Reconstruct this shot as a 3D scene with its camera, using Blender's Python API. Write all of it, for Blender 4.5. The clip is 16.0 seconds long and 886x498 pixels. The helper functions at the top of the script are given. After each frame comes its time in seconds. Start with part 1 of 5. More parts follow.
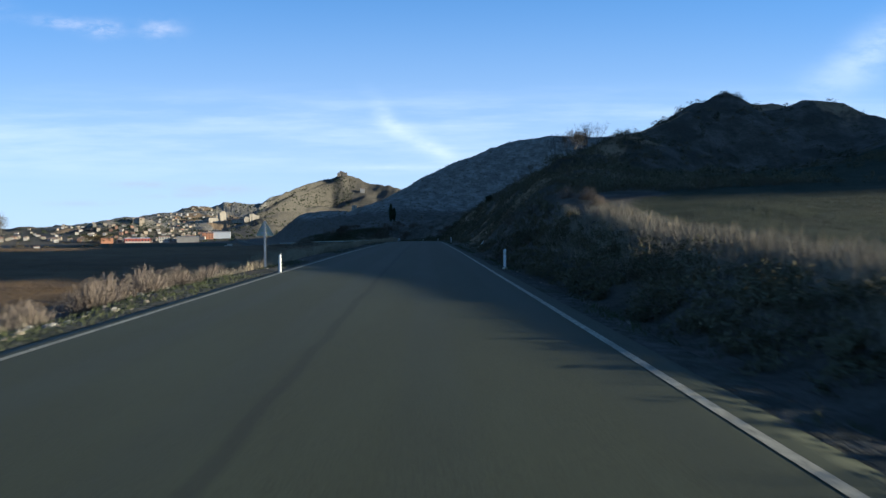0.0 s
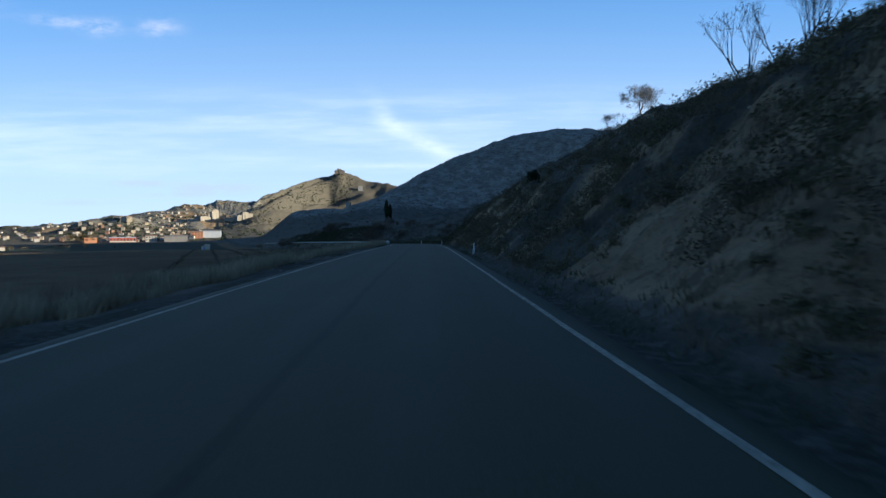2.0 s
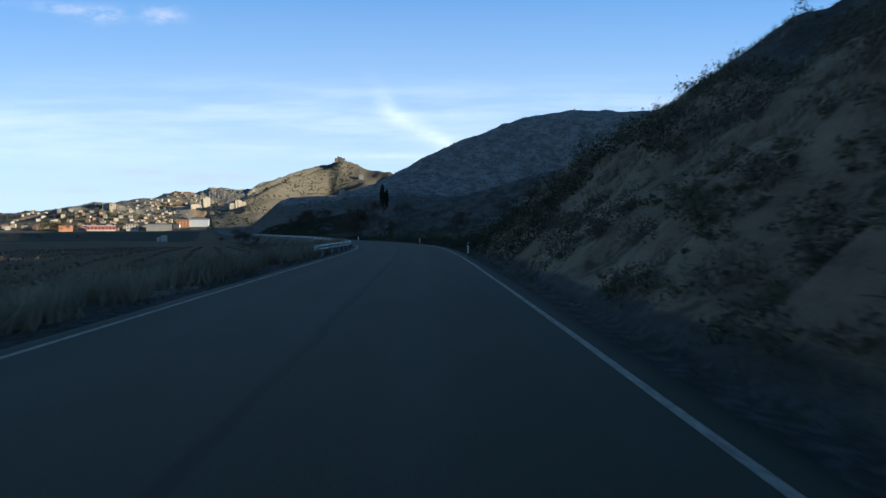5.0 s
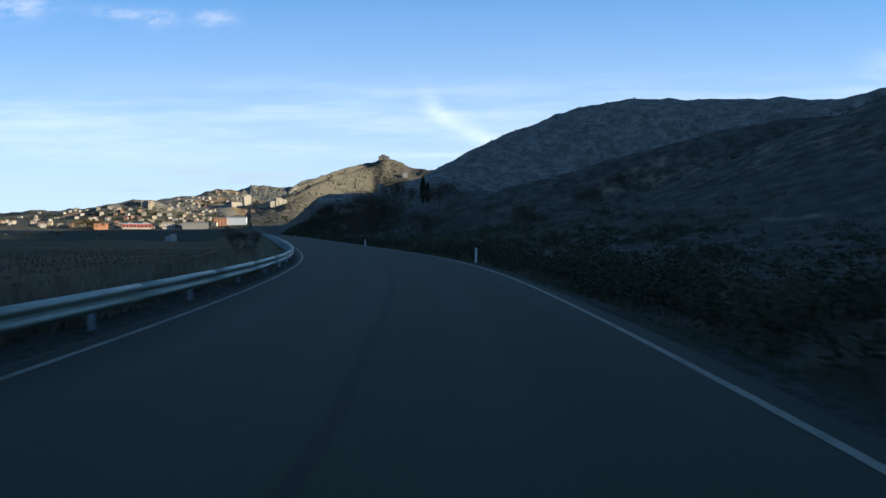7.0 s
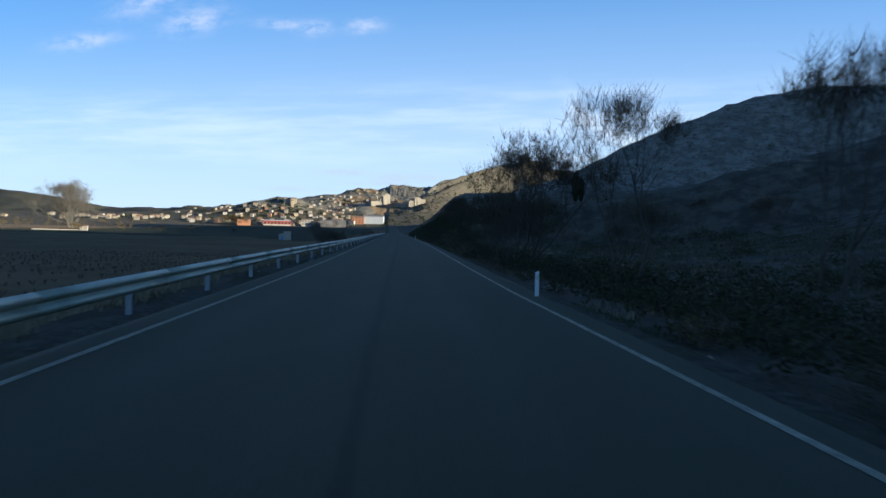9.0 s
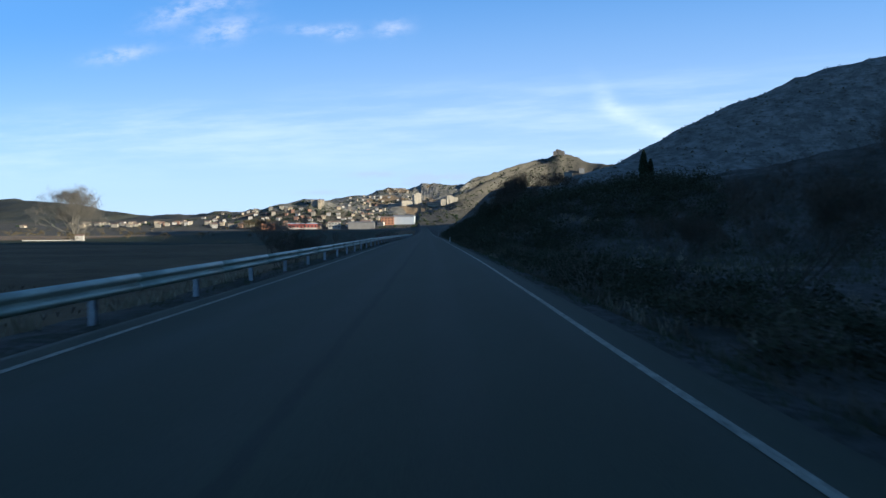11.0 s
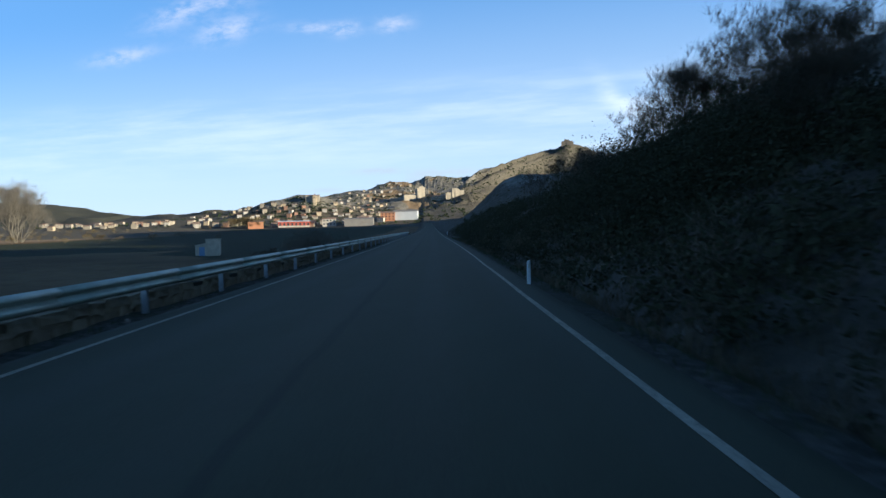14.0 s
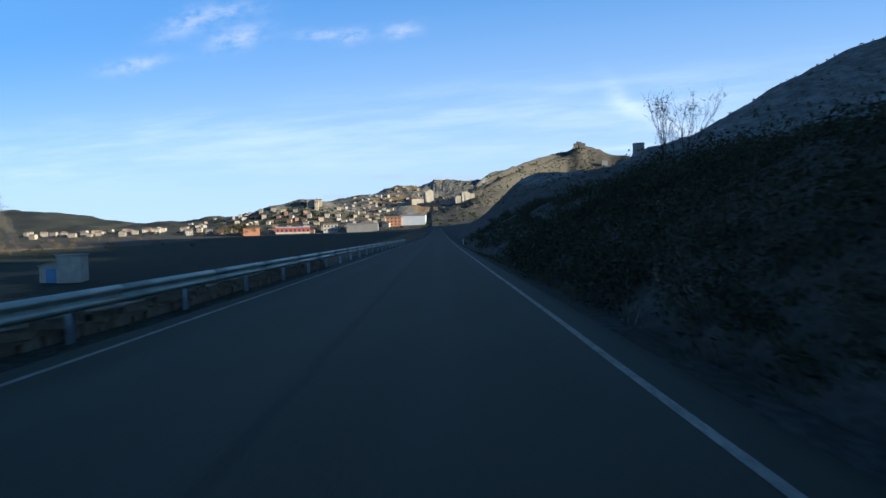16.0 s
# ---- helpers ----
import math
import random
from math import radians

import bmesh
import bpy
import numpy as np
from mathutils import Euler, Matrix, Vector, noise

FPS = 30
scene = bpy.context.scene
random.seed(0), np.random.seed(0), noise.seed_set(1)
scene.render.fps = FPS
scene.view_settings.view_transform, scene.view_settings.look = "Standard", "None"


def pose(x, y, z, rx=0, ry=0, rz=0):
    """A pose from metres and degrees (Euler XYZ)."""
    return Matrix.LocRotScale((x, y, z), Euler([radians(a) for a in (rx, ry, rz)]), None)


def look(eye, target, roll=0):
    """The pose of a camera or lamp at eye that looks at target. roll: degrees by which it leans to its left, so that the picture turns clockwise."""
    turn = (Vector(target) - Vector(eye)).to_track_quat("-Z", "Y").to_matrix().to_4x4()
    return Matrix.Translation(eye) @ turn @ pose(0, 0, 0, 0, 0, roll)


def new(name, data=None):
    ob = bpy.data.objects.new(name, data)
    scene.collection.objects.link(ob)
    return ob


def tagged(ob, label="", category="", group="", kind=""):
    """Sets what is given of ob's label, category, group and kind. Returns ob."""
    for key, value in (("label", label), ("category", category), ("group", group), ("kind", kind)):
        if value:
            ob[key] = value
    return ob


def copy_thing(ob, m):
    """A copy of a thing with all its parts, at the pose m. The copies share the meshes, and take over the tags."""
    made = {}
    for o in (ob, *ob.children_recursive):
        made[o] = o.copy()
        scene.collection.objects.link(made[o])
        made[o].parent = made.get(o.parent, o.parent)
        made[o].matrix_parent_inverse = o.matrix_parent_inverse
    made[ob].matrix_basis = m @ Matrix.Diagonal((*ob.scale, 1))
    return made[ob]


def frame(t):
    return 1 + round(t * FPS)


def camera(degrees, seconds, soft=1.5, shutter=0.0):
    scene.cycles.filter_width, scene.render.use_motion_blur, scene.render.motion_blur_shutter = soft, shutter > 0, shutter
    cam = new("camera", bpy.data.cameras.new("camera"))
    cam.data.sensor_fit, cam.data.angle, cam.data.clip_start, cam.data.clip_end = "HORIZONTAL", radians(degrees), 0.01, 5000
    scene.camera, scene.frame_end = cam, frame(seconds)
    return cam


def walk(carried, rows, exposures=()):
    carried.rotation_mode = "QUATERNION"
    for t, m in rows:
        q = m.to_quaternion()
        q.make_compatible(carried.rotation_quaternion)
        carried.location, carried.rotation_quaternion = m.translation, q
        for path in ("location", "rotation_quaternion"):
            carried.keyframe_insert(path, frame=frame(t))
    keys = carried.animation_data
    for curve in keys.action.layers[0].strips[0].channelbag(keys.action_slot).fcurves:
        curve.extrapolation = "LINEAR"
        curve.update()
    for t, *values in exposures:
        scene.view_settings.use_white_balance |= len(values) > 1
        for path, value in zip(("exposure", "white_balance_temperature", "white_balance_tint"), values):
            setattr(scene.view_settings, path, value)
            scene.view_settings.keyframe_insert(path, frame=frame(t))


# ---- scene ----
cam = camera(64.6, 16.0, soft=1.5, shutter=0.16)

# the drive: seconds, place, yaw, pitch, roll
ROWS = [
    (0.0, -0.07, -0.00, 1.41, -1.57, -0.49, 0.52),
    (0.5, -0.05, 10.29, 1.66, -1.65, -0.48, 0.38),
    (1.0, -0.02, 20.71, 1.89, -1.66, -0.58, 0.61),
    (1.5, 0.01, 31.25, 2.10, -1.69, -0.89, 0.66),
    (2.0, 0.05, 41.92, 2.29, -1.65, -0.62, 0.60),
    (2.5, 0.08, 52.71, 2.47, -1.53, -0.97, 0.69),
    (3.0, 0.25, 63.62, 2.62, -1.81, -1.00, 0.68),
    (3.5, 0.29, 74.64, 2.81, -2.01, -1.11, 0.69),
    (4.2, 0.37, 90.27, 2.98, -1.81, -1.22, 0.42),
    (5.0, 0.36, 108.50, 3.13, -1.46, -1.37, 0.12),
    (5.5, 0.31, 120.09, 3.19, -1.25, -1.45, -0.06),
    (6.0, 0.23, 131.85, 3.23, -0.93, -1.54, -0.25),
    (6.5, 0.08, 143.78, 3.30, 0.03, -1.47, -0.35),
    (7.0, -0.55, 155.88, 3.26, 2.17, -1.44, -0.08),
    (7.5, -1.78, 168.14, 3.34, 5.30, -1.83, -2.64),
    (8.0, -3.40, 180.51, 3.28, 8.23, -1.79, -3.43),
    (8.5, -5.82, 192.81, 3.31, 11.27, -1.19, -1.85),
    (9.0, -8.74, 204.88, 3.36, 13.42, -1.39, -1.56),
    (9.5, -11.65, 216.74, 3.37, 15.21, -1.81, -0.36),
    (10.2, -16.47, 233.08, 3.33, 15.74, -1.66, -0.13),
    (11.0, -22.07, 251.70, 3.31, 16.11, -1.49, 0.14),
    (12.0, -29.25, 274.99, 3.35, 16.39, -1.28, 0.48),
    (12.5, -32.81, 286.69, 3.39, 16.13, -1.48, 0.67),
    (13.0, -36.37, 298.50, 3.41, 16.15, -1.41, 1.19),
    (13.5, -40.00, 310.41, 3.44, 16.36, -1.62, 1.43),
    (14.0, -43.67, 322.40, 3.42, 16.52, -1.86, 1.23),
    (14.5, -47.37, 334.47, 3.41, 16.37, -1.60, 0.99),
    (15.0, -51.11, 346.57, 3.35, 16.41, -1.45, 1.01),
    (15.5, -54.91, 358.69, 3.28, 16.86, -1.63, 1.43),
    (16.0, -58.58, 370.83, 3.32, 17.28, -1.40, 1.63),
]
EXPOSURES = [(0.0, 0.74, 5600, 9), (0.8, 0.80, 5650, 9), (2.0, 0.85, 5850, 9), (4.0, 0.87, 6000, 9), (7.0, 0.84, 5950, 9), (9.5, 0.80, 5800, 9), (12.0, 0.74, 5450, 9), (13.0, 0.75, 5650, 9), (14.5, 0.87, 6000, 9), (16.0, 0.75, 5550, 9)]
walk(cam, [(t, pose(x, y, z, 90 + p, r, h)) for t, x, y, z, h, p, r in ROWS], EXPOSURES)

# ---------------------------------------------------------------- light
SUN_AZ, SUN_EL = 94.0, 11.0          # degrees clockwise from +y, and above the horizon
sun_dir = Vector((math.sin(radians(SUN_AZ)) * math.cos(radians(SUN_EL)),
                  math.cos(radians(SUN_AZ)) * math.cos(radians(SUN_EL)), math.sin(radians(SUN_EL))))
sun = new("sun", bpy.data.lights.new("sun", "SUN"))
sun.data.energy, sun.data.angle, sun.data.color = 7.0, radians(0.6), (1.0, 0.86, 0.60)
sun.matrix_world = look((0, 0, 300), Vector((0, 0, 300)) - sun_dir)

world = bpy.data.worlds.new("sky")
scene.world = world
world.use_nodes = True


class Nodes:
    """Short hand for building a node tree."""

    def __init__(self, tree):
        self.tree = tree
        tree.nodes.clear()

    def add(self, kind, inputs=(), **props):
        n = self.tree.nodes.new(kind)
        for k, v in props.items():
            setattr(n, k, v)
        for k, v in dict(inputs).items():
            if isinstance(v, bpy.types.NodeSocket):
                self.tree.links.new(v, n.inputs[k])
            else:
                n.inputs[k].default_value = v
        return n

    def math(self, op, a, b=0.0, clamp=False):
        return self.add("ShaderNodeMath", {0: a, 1: b}, operation=op, use_clamp=clamp).outputs[0]

    def mix(self, f, a, b, blend="MIX"):
        n = self.add("ShaderNodeMix", data_type="RGBA", blend_type=blend)
        for k, v in ((0, f), (6, a), (7, b)):
            if isinstance(v, bpy.types.NodeSocket):
                self.tree.links.new(v, n.inputs[k])
            elif k == 0:
                n.inputs[k].default_value = v
            else:
                n.inputs[k].default_value = (*v[:3], 1)
        return n.outputs[2]

    def step(self, v, lo, hi, a=0.0, b=1.0):
        return self.add("ShaderNodeMapRange", {0: v, 1: lo, 2: hi, 3: a, 4: b}, interpolation_type="SMOOTHSTEP").outputs[0]

    def noise(self, vec, scale, detail=4.0, rough=0.55, stretch=None):
        if stretch:
            vec = self.add("ShaderNodeMapping", {0: vec, 3: stretch}).outputs[0]
        return self.add("ShaderNodeTexNoise", {"Vector": vec, "Scale": scale, "Detail": detail, "Roughness": rough}).outputs[0]


def build_sky():
    n = Nodes(world.node_tree)
    sky = n.add("ShaderNodeTexSky", sky_type="NISHITA", sun_disc=False, sun_elevation=radians(SUN_EL),
                sun_rotation=radians(SUN_AZ), altitude=700.0, air_density=1.0, dust_density=0.3, ozone_density=4.0)
    vec = n.add("ShaderNodeTexCoord").outputs["Generated"]
    xyz = n.add("ShaderNodeSeparateXYZ", {0: vec})
    x, y, z = xyz.outputs
    ys = n.math("MAXIMUM", y, 0.05)
    u, v = n.math("DIVIDE", x, ys), n.math("DIVIDE", z, ys)
    flat = n.add("ShaderNodeCombineXYZ", {0: u, 1: v, 2: 0.0}).outputs[0]
    fluff = n.noise(flat, 26.0, 6.0, 0.6, (1.0, 2.2, 1.0))
    veil = n.noise(flat, 2.6, 6.0, 0.62, (1.0, 9.0, 1.0))

    def blob(cu, cv, ru, rv, tilt=0.0):
        du = n.math("SUBTRACT", u, cu)
        dv = n.math("SUBTRACT", n.math("SUBTRACT", v, cv), n.math("MULTIPLY", du, tilt))
        du, dv = n.math("DIVIDE", du, ru), n.math("DIVIDE", dv, rv)
        r = n.math("ADD", n.math("MULTIPLY", du, du), n.math("MULTIPLY", dv, dv))
        return n.math("POWER", 2.718, n.math("MULTIPLY", r, -1.0))

    total = None
    # small cumulus scraps: bearing, height, half sizes, strength
    for cu, cv, ru, rv, s, tilt in ((-0.445, 0.305, 0.022, 0.010, 1.0, 0.0), (-0.500, 0.313, 0.045, 0.008, 0.7, -0.1),
                                    (-0.368, 0.305, 0.026, 0.012, 0.8, 0.0), (-0.655, 0.325, 0.05, 0.018, 0.9, 0.1),
                                    (-0.745, 0.36, 0.06, 0.02, 0.7, 0.2), (-0.86, 0.30, 0.06, 0.012, 0.8, 0.05),
                                    (-0.66, 0.37, 0.06, 0.012, 0.5, 0.0)):
        b = n.math("MULTIPLY", blob(cu, cv, ru, rv, tilt), s * 1.5)
        b = n.math("MULTIPLY", b, n.step(fluff, 0.30, 0.68))
        total = b if total is None else n.math("ADD", total, b)
    scraps = n.math("MINIMUM", n.math("MULTIPLY", total, 0.40), 0.42)
    # flat grey cloudlets low over the town
    low = None
    for cu, cv, ru, rv, s in ((-0.295, 0.079, 0.052, 0.0062, 1.3), (-0.398, 0.086, 0.038, 0.0045, 1.2), (-0.335, 0.070, 0.06, 0.0035, 0.7), (-0.48, 0.060, 0.05, 0.004, 0.7)):
        b = n.math("MULTIPLY", n.math("MULTIPLY", blob(cu, cv, ru, rv), s), n.step(fluff, 0.30, 0.55))
        low = b if low is None else n.math("ADD", low, b)
    low = n.math("MULTIPLY", n.math("MINIMUM", low, 0.85), n.step(y, 0.05, 0.25))
    # thin cirrus: a broad band, the hooked streak and the streak off to one side
    band = n.math("MULTIPLY", n.step(v, 0.06, 0.14), n.step(v, 0.24, 0.175))
    cirrus = n.math("MULTIPLY", n.math("MULTIPLY", band, n.step(veil, 0.36, 0.74)), 0.36)
    hook = n.math("ADD", blob(0.010, 0.137, 0.048, 0.014, -0.50), n.math("MULTIPLY", blob(-0.052, 0.178, 0.022, 0.020, -0.9), 0.7))
    hook = n.math("ADD", hook, n.math("MULTIPLY", blob(-0.04, 0.108, 0.07, 0.004, 0.0), 0.8))
    side = blob(0.70, 0.30, 0.14, 0.035, 0.62)
    hook = n.math("MULTIPLY", n.math("ADD", hook, side), n.step(n.noise(flat, 9.0, 5.0, 0.6, (1.0, 2.5, 1.0)), 0.25, 0.7))
    cirrus = n.math("MINIMUM", n.math("ADD", cirrus, n.math("MULTIPLY", hook, 0.55)), 0.7)
    front = n.step(y, 0.05, 0.25)
    cirrus, scraps = n.math("MULTIPLY", cirrus, front), n.math("MULTIPLY", scraps, front)
    haze = n.math("MULTIPLY", n.step(v, 0.40, -0.02, 0.0, 0.69), 1.0)
    col = n.mix(n.step(z, 0.65, 0.25, 0.0, 0.62), sky.outputs[0], (1.12, 2.75, 5.35))
    col = n.mix(haze, col, (4.9, 5.7, 6.3))
    col = n.mix(cirrus, col, (6.2, 6.6, 7.0))
    col = n.mix(scraps, col, (5.5, 5.4, 5.9))
    col = n.mix(low, col, (3.55, 4.25, 4.85))
    bg = n.add("ShaderNodeBackground", {0: col, 1: 0.10})
    out = n.add("ShaderNodeOutputWorld", {0: bg.outputs[0]})


build_sky()

# ---------------------------------------------------------------- materials


def material(name, colours, rough=0.8, scale=1.0, grain=20.0, bump=0.3, metal=0.0, per_object=0.0, spots=(0.35, 0.65), grain_amount=0.35, coord="Object", gloss=0.5):
    """Three colours mixed by a coarse noise, broken up by a fine grain, with fine relief."""
    m = bpy.data.materials.new(name)
    m.use_nodes = True
    n = Nodes(m.node_tree)
    vec = n.add("ShaderNodeTexCoord").outputs[coord]
    big = n.noise(vec, scale, 5.0, 0.6)
    fine = n.noise(vec, grain, 4.0, 0.6)
    a, b, c = (colours * 3)[:3] if len(colours) < 3 else colours
    col = n.mix(n.step(big, *spots), a, b)
    col = n.mix(n.math("MULTIPLY", n.step(fine, 0.35, 0.75), grain_amount), col, c)
    if per_object:
        rnd = n.add("ShaderNodeObjectInfo").outputs["Random"]
        isl = n.add("ShaderNodeNewGeometry").outputs["Random Per Island"]
        k = n.math("MULTIPLY_ADD", n.math("ADD", rnd, isl), per_object)
        n.tree.nodes[-1].inputs[2].default_value = 1.0 - per_object
        col = n.add("ShaderNodeHueSaturation", {"Value": k, "Color": col}).outputs[0]
    r = n.add("ShaderNodeMapRange", {0: fine, 3: max(rough - 0.12, 0.05), 4: min(rough + 0.12, 1.0)}).outputs[0]
    bs = n.add("ShaderNodeBsdfPrincipled", {"Base Color": col, "Roughness": r, "Metallic": metal, "Specular IOR Level": gloss})
    if bump:
        bn = n.add("ShaderNodeBump", {"Strength": bump, "Distance": 0.02, "Height": fine})
        n.tree.links.new(bn.outputs[0], bs.inputs["Normal"])
    n.add("ShaderNodeOutputMaterial", {0: bs.outputs[0]})
    return m


def ground_material():
    m = bpy.data.materials.new("ground")
    m.use_nodes = True
    n = Nodes(m.node_tree)
    pos = n.add("ShaderNodeNewGeometry").outputs["Position"]
    att = {k: n.add("ShaderNodeAttribute", attribute_name=k).outputs["Fac"] for k in ("soil", "bare", "rock", "gravel_haze", "crop")}
    n_big, n_mid, n_fine = n.noise(pos, 0.035, 5, 0.6), n.noise(pos, 0.35, 6, 0.65), n.noise(pos, 5.0, 5, 0.65)
    n_tiny = n.noise(pos, 28.0, 3, 0.6)
    # dry scrubby turf
    turf = n.mix(n.step(n_mid, 0.38, 0.66), (0.058, 0.053, 0.041), (0.126, 0.110, 0.088))
    turf = n.mix(n.math("MULTIPLY", n.step(n_fine, 0.45, 0.7), 0.6), turf, (0.036, 0.036, 0.023))
    # stony hillside
    crag = n.noise(pos, 0.11, 9, 0.72)
    rock = n.mix(n.step(crag, 0.40, 0.64), (0.128, 0.119, 0.098), (0.240, 0.220, 0.188))
    rock = n.mix(n.math("MULTIPLY", n.step(n.noise(pos, 0.28, 7, 0.75), 0.53, 0.62), 0.62), rock, (0.040, 0.041, 0.028))
    strata = n.noise(pos, 0.5, 4, 0.6, (0.06, 0.06, 1.6))
    rock = n.mix(n.math("MULTIPLY", n.step(strata, 0.52, 0.66), 0.30), rock, (0.075, 0.070, 0.055))
    # bare cut earth with runnels
    bare = n.mix(n.step(n_mid, 0.35, 0.65), (0.185, 0.127, 0.075), (0.290, 0.205, 0.124))
    bare = n.mix(n.math("MULTIPLY", n.step(n_fine, 0.5, 0.75), 0.5), bare, (0.105, 0.073, 0.045))
    bare = n.mix(n.math("MULTIPLY", n.step(n.noise(pos, 1.1, 5, 0.7), 0.5, 0.64), 0.7), bare, (0.060, 0.054, 0.034))
    # ploughed soil
    soil = n.mix(n.step(n_big, 0.35, 0.65), (0.105, 0.066, 0.031), (0.165, 0.106, 0.052))
    soil = n.mix(n.math("MULTIPLY", n.step(n_mid, 0.4, 0.7), 0.55), soil, (0.068, 0.046, 0.026))
    soil = n.mix(n.math("MULTIPLY", n.step(n_fine, 0.5, 0.72), 0.4), soil, (0.140, 0.094, 0.050))
    gravel_haze = n.mix(n.step(n_fine, 0.4, 0.65), (0.036, 0.037, 0.029), (0.086, 0.084, 0.072))
    gravel_haze = n.mix(n.math("MULTIPLY", n.step(n_mid, 0.45, 0.65), 0.65), gravel_haze, (0.036, 0.042, 0.020))
    crop = n.mix(n.step(n_mid, 0.35, 0.65), (0.021, 0.029, 0.015), (0.036, 0.039, 0.021))

    def edge(k):
        return n.step(n.math("ADD", att[k], n.math("MULTIPLY", n.math("SUBTRACT", n.math("ADD", n.math("MULTIPLY", n_mid, 0.65), n.math("MULTIPLY", n_fine, 0.35)), 0.5), 1.5)), 0.35, 0.65)

    col = n.mix(edge("rock"), turf, rock)
    col = n.mix(edge("bare"), col, bare)
    col = n.mix(edge("soil"), col, soil)
    col = n.mix(edge("crop"), col, crop)
    col = n.mix(edge("gravel_haze"), col, gravel_haze)
    h = n.math("ADD", n.math("MULTIPLY", n_fine, 0.7), n.math("MULTIPLY", n_tiny, 0.3))
    b1 = n.add("ShaderNodeBump", {"Strength": 0.9, "Distance": 0.14, "Height": h})
    b2 = n.add("ShaderNodeBump", {"Strength": 0.6, "Distance": 2.0, "Height": crag, "Normal": b1.outputs[0]})
    bs = n.add("ShaderNodeBsdfPrincipled", {"Base Color": col, "Roughness": 0.95, "Normal": b2.outputs[0], "Specular IOR Level": 0.1})
    n.add("ShaderNodeOutputMaterial", {0: bs.outputs[0]})
    return m


def asphalt_material():
    m = bpy.data.materials.new("asphalt")
    m.use_nodes = True
    n = Nodes(m.node_tree)
    pos = n.add("ShaderNodeNewGeometry").outputs["Position"]
    lat = n.add("ShaderNodeAttribute", attribute_name="lat").outputs["Fac"]
    agg = n.noise(pos, 60.0, 3, 0.7)
    patch = n.noise(pos, 0.9, 5, 0.65, (1.0, 0.25, 1.0))
    col = n.mix(n.step(agg, 0.35, 0.7), (0.0315, 0.0348, 0.0205), (0.0570, 0.0630, 0.0372))
    col = n.mix(n.math("MULTIPLY", n.step(patch, 0.42, 0.68), 0.35), col, (0.052, 0.061, 0.039))
    # polished wheel tracks and the dark seam between the lanes
    track = n.step(n.math("SINE", n.math("MULTIPLY", n.math("ADD", lat, 0.9), 3.6)), 0.1, 0.9)
    col = n.mix(n.math("MULTIPLY", track, 0.10), col, (0.028, 0.030, 0.026))
    wob = n.math("MULTIPLY", n.math("SUBTRACT", n.noise(pos, 0.5, 3), 0.5), 0.25)
    seam = n.step(n.math("ABSOLUTE", n.math("ADD", n.math("ADD", lat, 0.05), wob)), 0.11, 0.03)
    col = n.mix(n.math("MULTIPLY", seam, 0.4), col, (0.018, 0.020, 0.018))
    bn = n.add("ShaderNodeBump", {"Strength": 0.5, "Distance": 0.006, "Height": agg})
    rough = n.math("SUBTRACT", 0.82, n.math("MULTIPLY", track, 0.04))
    bs = n.add("ShaderNodeBsdfPrincipled", {"Base Color": col, "Roughness": rough, "Normal": bn.outputs[0], "Specular IOR Level": 0.15})
    n.add("ShaderNodeOutputMaterial", {0: bs.outputs[0]})
    return m


M_GROUND = ground_material()
M_ASPHALT = asphalt_material()
M_LINE = material("worn_road_paint", [(0.36, 0.343, 0.266), (0.26, 0.247, 0.193), (0.085, 0.081, 0.063)], 0.8, 1.6, 16.0, 0.2, grain_amount=0.85, gloss=0.15)
M_STEEL = material("galvanised_steel", [(0.33, 0.365, 0.285), (0.265, 0.29, 0.225), (0.19, 0.205, 0.16)], 0.45, 1.5, 14.0, 0.05, metal=0.3)
M_STEEL_DULL = material("dull_steel", [(0.36, 0.38, 0.40), (0.28, 0.30, 0.31), (0.22, 0.20, 0.18)], 0.5, 2.0, 16.0, 0.1, metal=0.6)
M_WHITE = material("white_plastic", [(0.66, 0.67, 0.65), (0.58, 0.585, 0.565), (0.42, 0.41, 0.38)], 0.45, 3.0, 25.0, 0.05, grain_amount=0.3)
M_BLACK = material("black_plastic", [(0.025, 0.025, 0.026), (0.035, 0.035, 0.035), (0.05, 0.05, 0.05)], 0.5)
M_REFLECT = material("grey_reflector", [(0.55, 0.50, 0.35), (0.45, 0.42, 0.30), (0.6, 0.6, 0.55)], 0.25)
M_CONCRETE = material("concrete", [(0.54, 0.45, 0.33), (0.42, 0.35, 0.26), (0.27, 0.225, 0.165)], 0.85, 0.8, 12.0, 0.3)
M_STONE = material("stone", [(0.30, 0.25, 0.19), (0.20, 0.17, 0.135), (0.13, 0.11, 0.085)], 0.9, 1.6, 14.0, 0.6, per_object=0.25, gloss=0.1)
M_JOINT = material("earth_mortar", [(0.055, 0.046, 0.034), (0.040, 0.034, 0.026), (0.028, 0.024, 0.019)], 0.95, 2.0, 18.0, 0.4, gloss=0.1)
M_BLOCK = material("tan_block_stone", [(0.25, 0.19, 0.122), (0.18, 0.139, 0.09), (0.10, 0.079, 0.053)], 0.9, 2.6, 16.0, 0.7, per_object=0.34, gloss=0.1)
M_PALE = material("pale_stone", [(0.34, 0.31, 0.26), (0.26, 0.235, 0.195), (0.17, 0.15, 0.125)], 0.9, 2.0, 18.0, 0.5, per_object=0.2, gloss=0.1)
M_BLUE = material("faded_blue_paint", [(0.16, 0.27, 0.42), (0.13, 0.22, 0.35), (0.20, 0.28, 0.36)], 0.6)
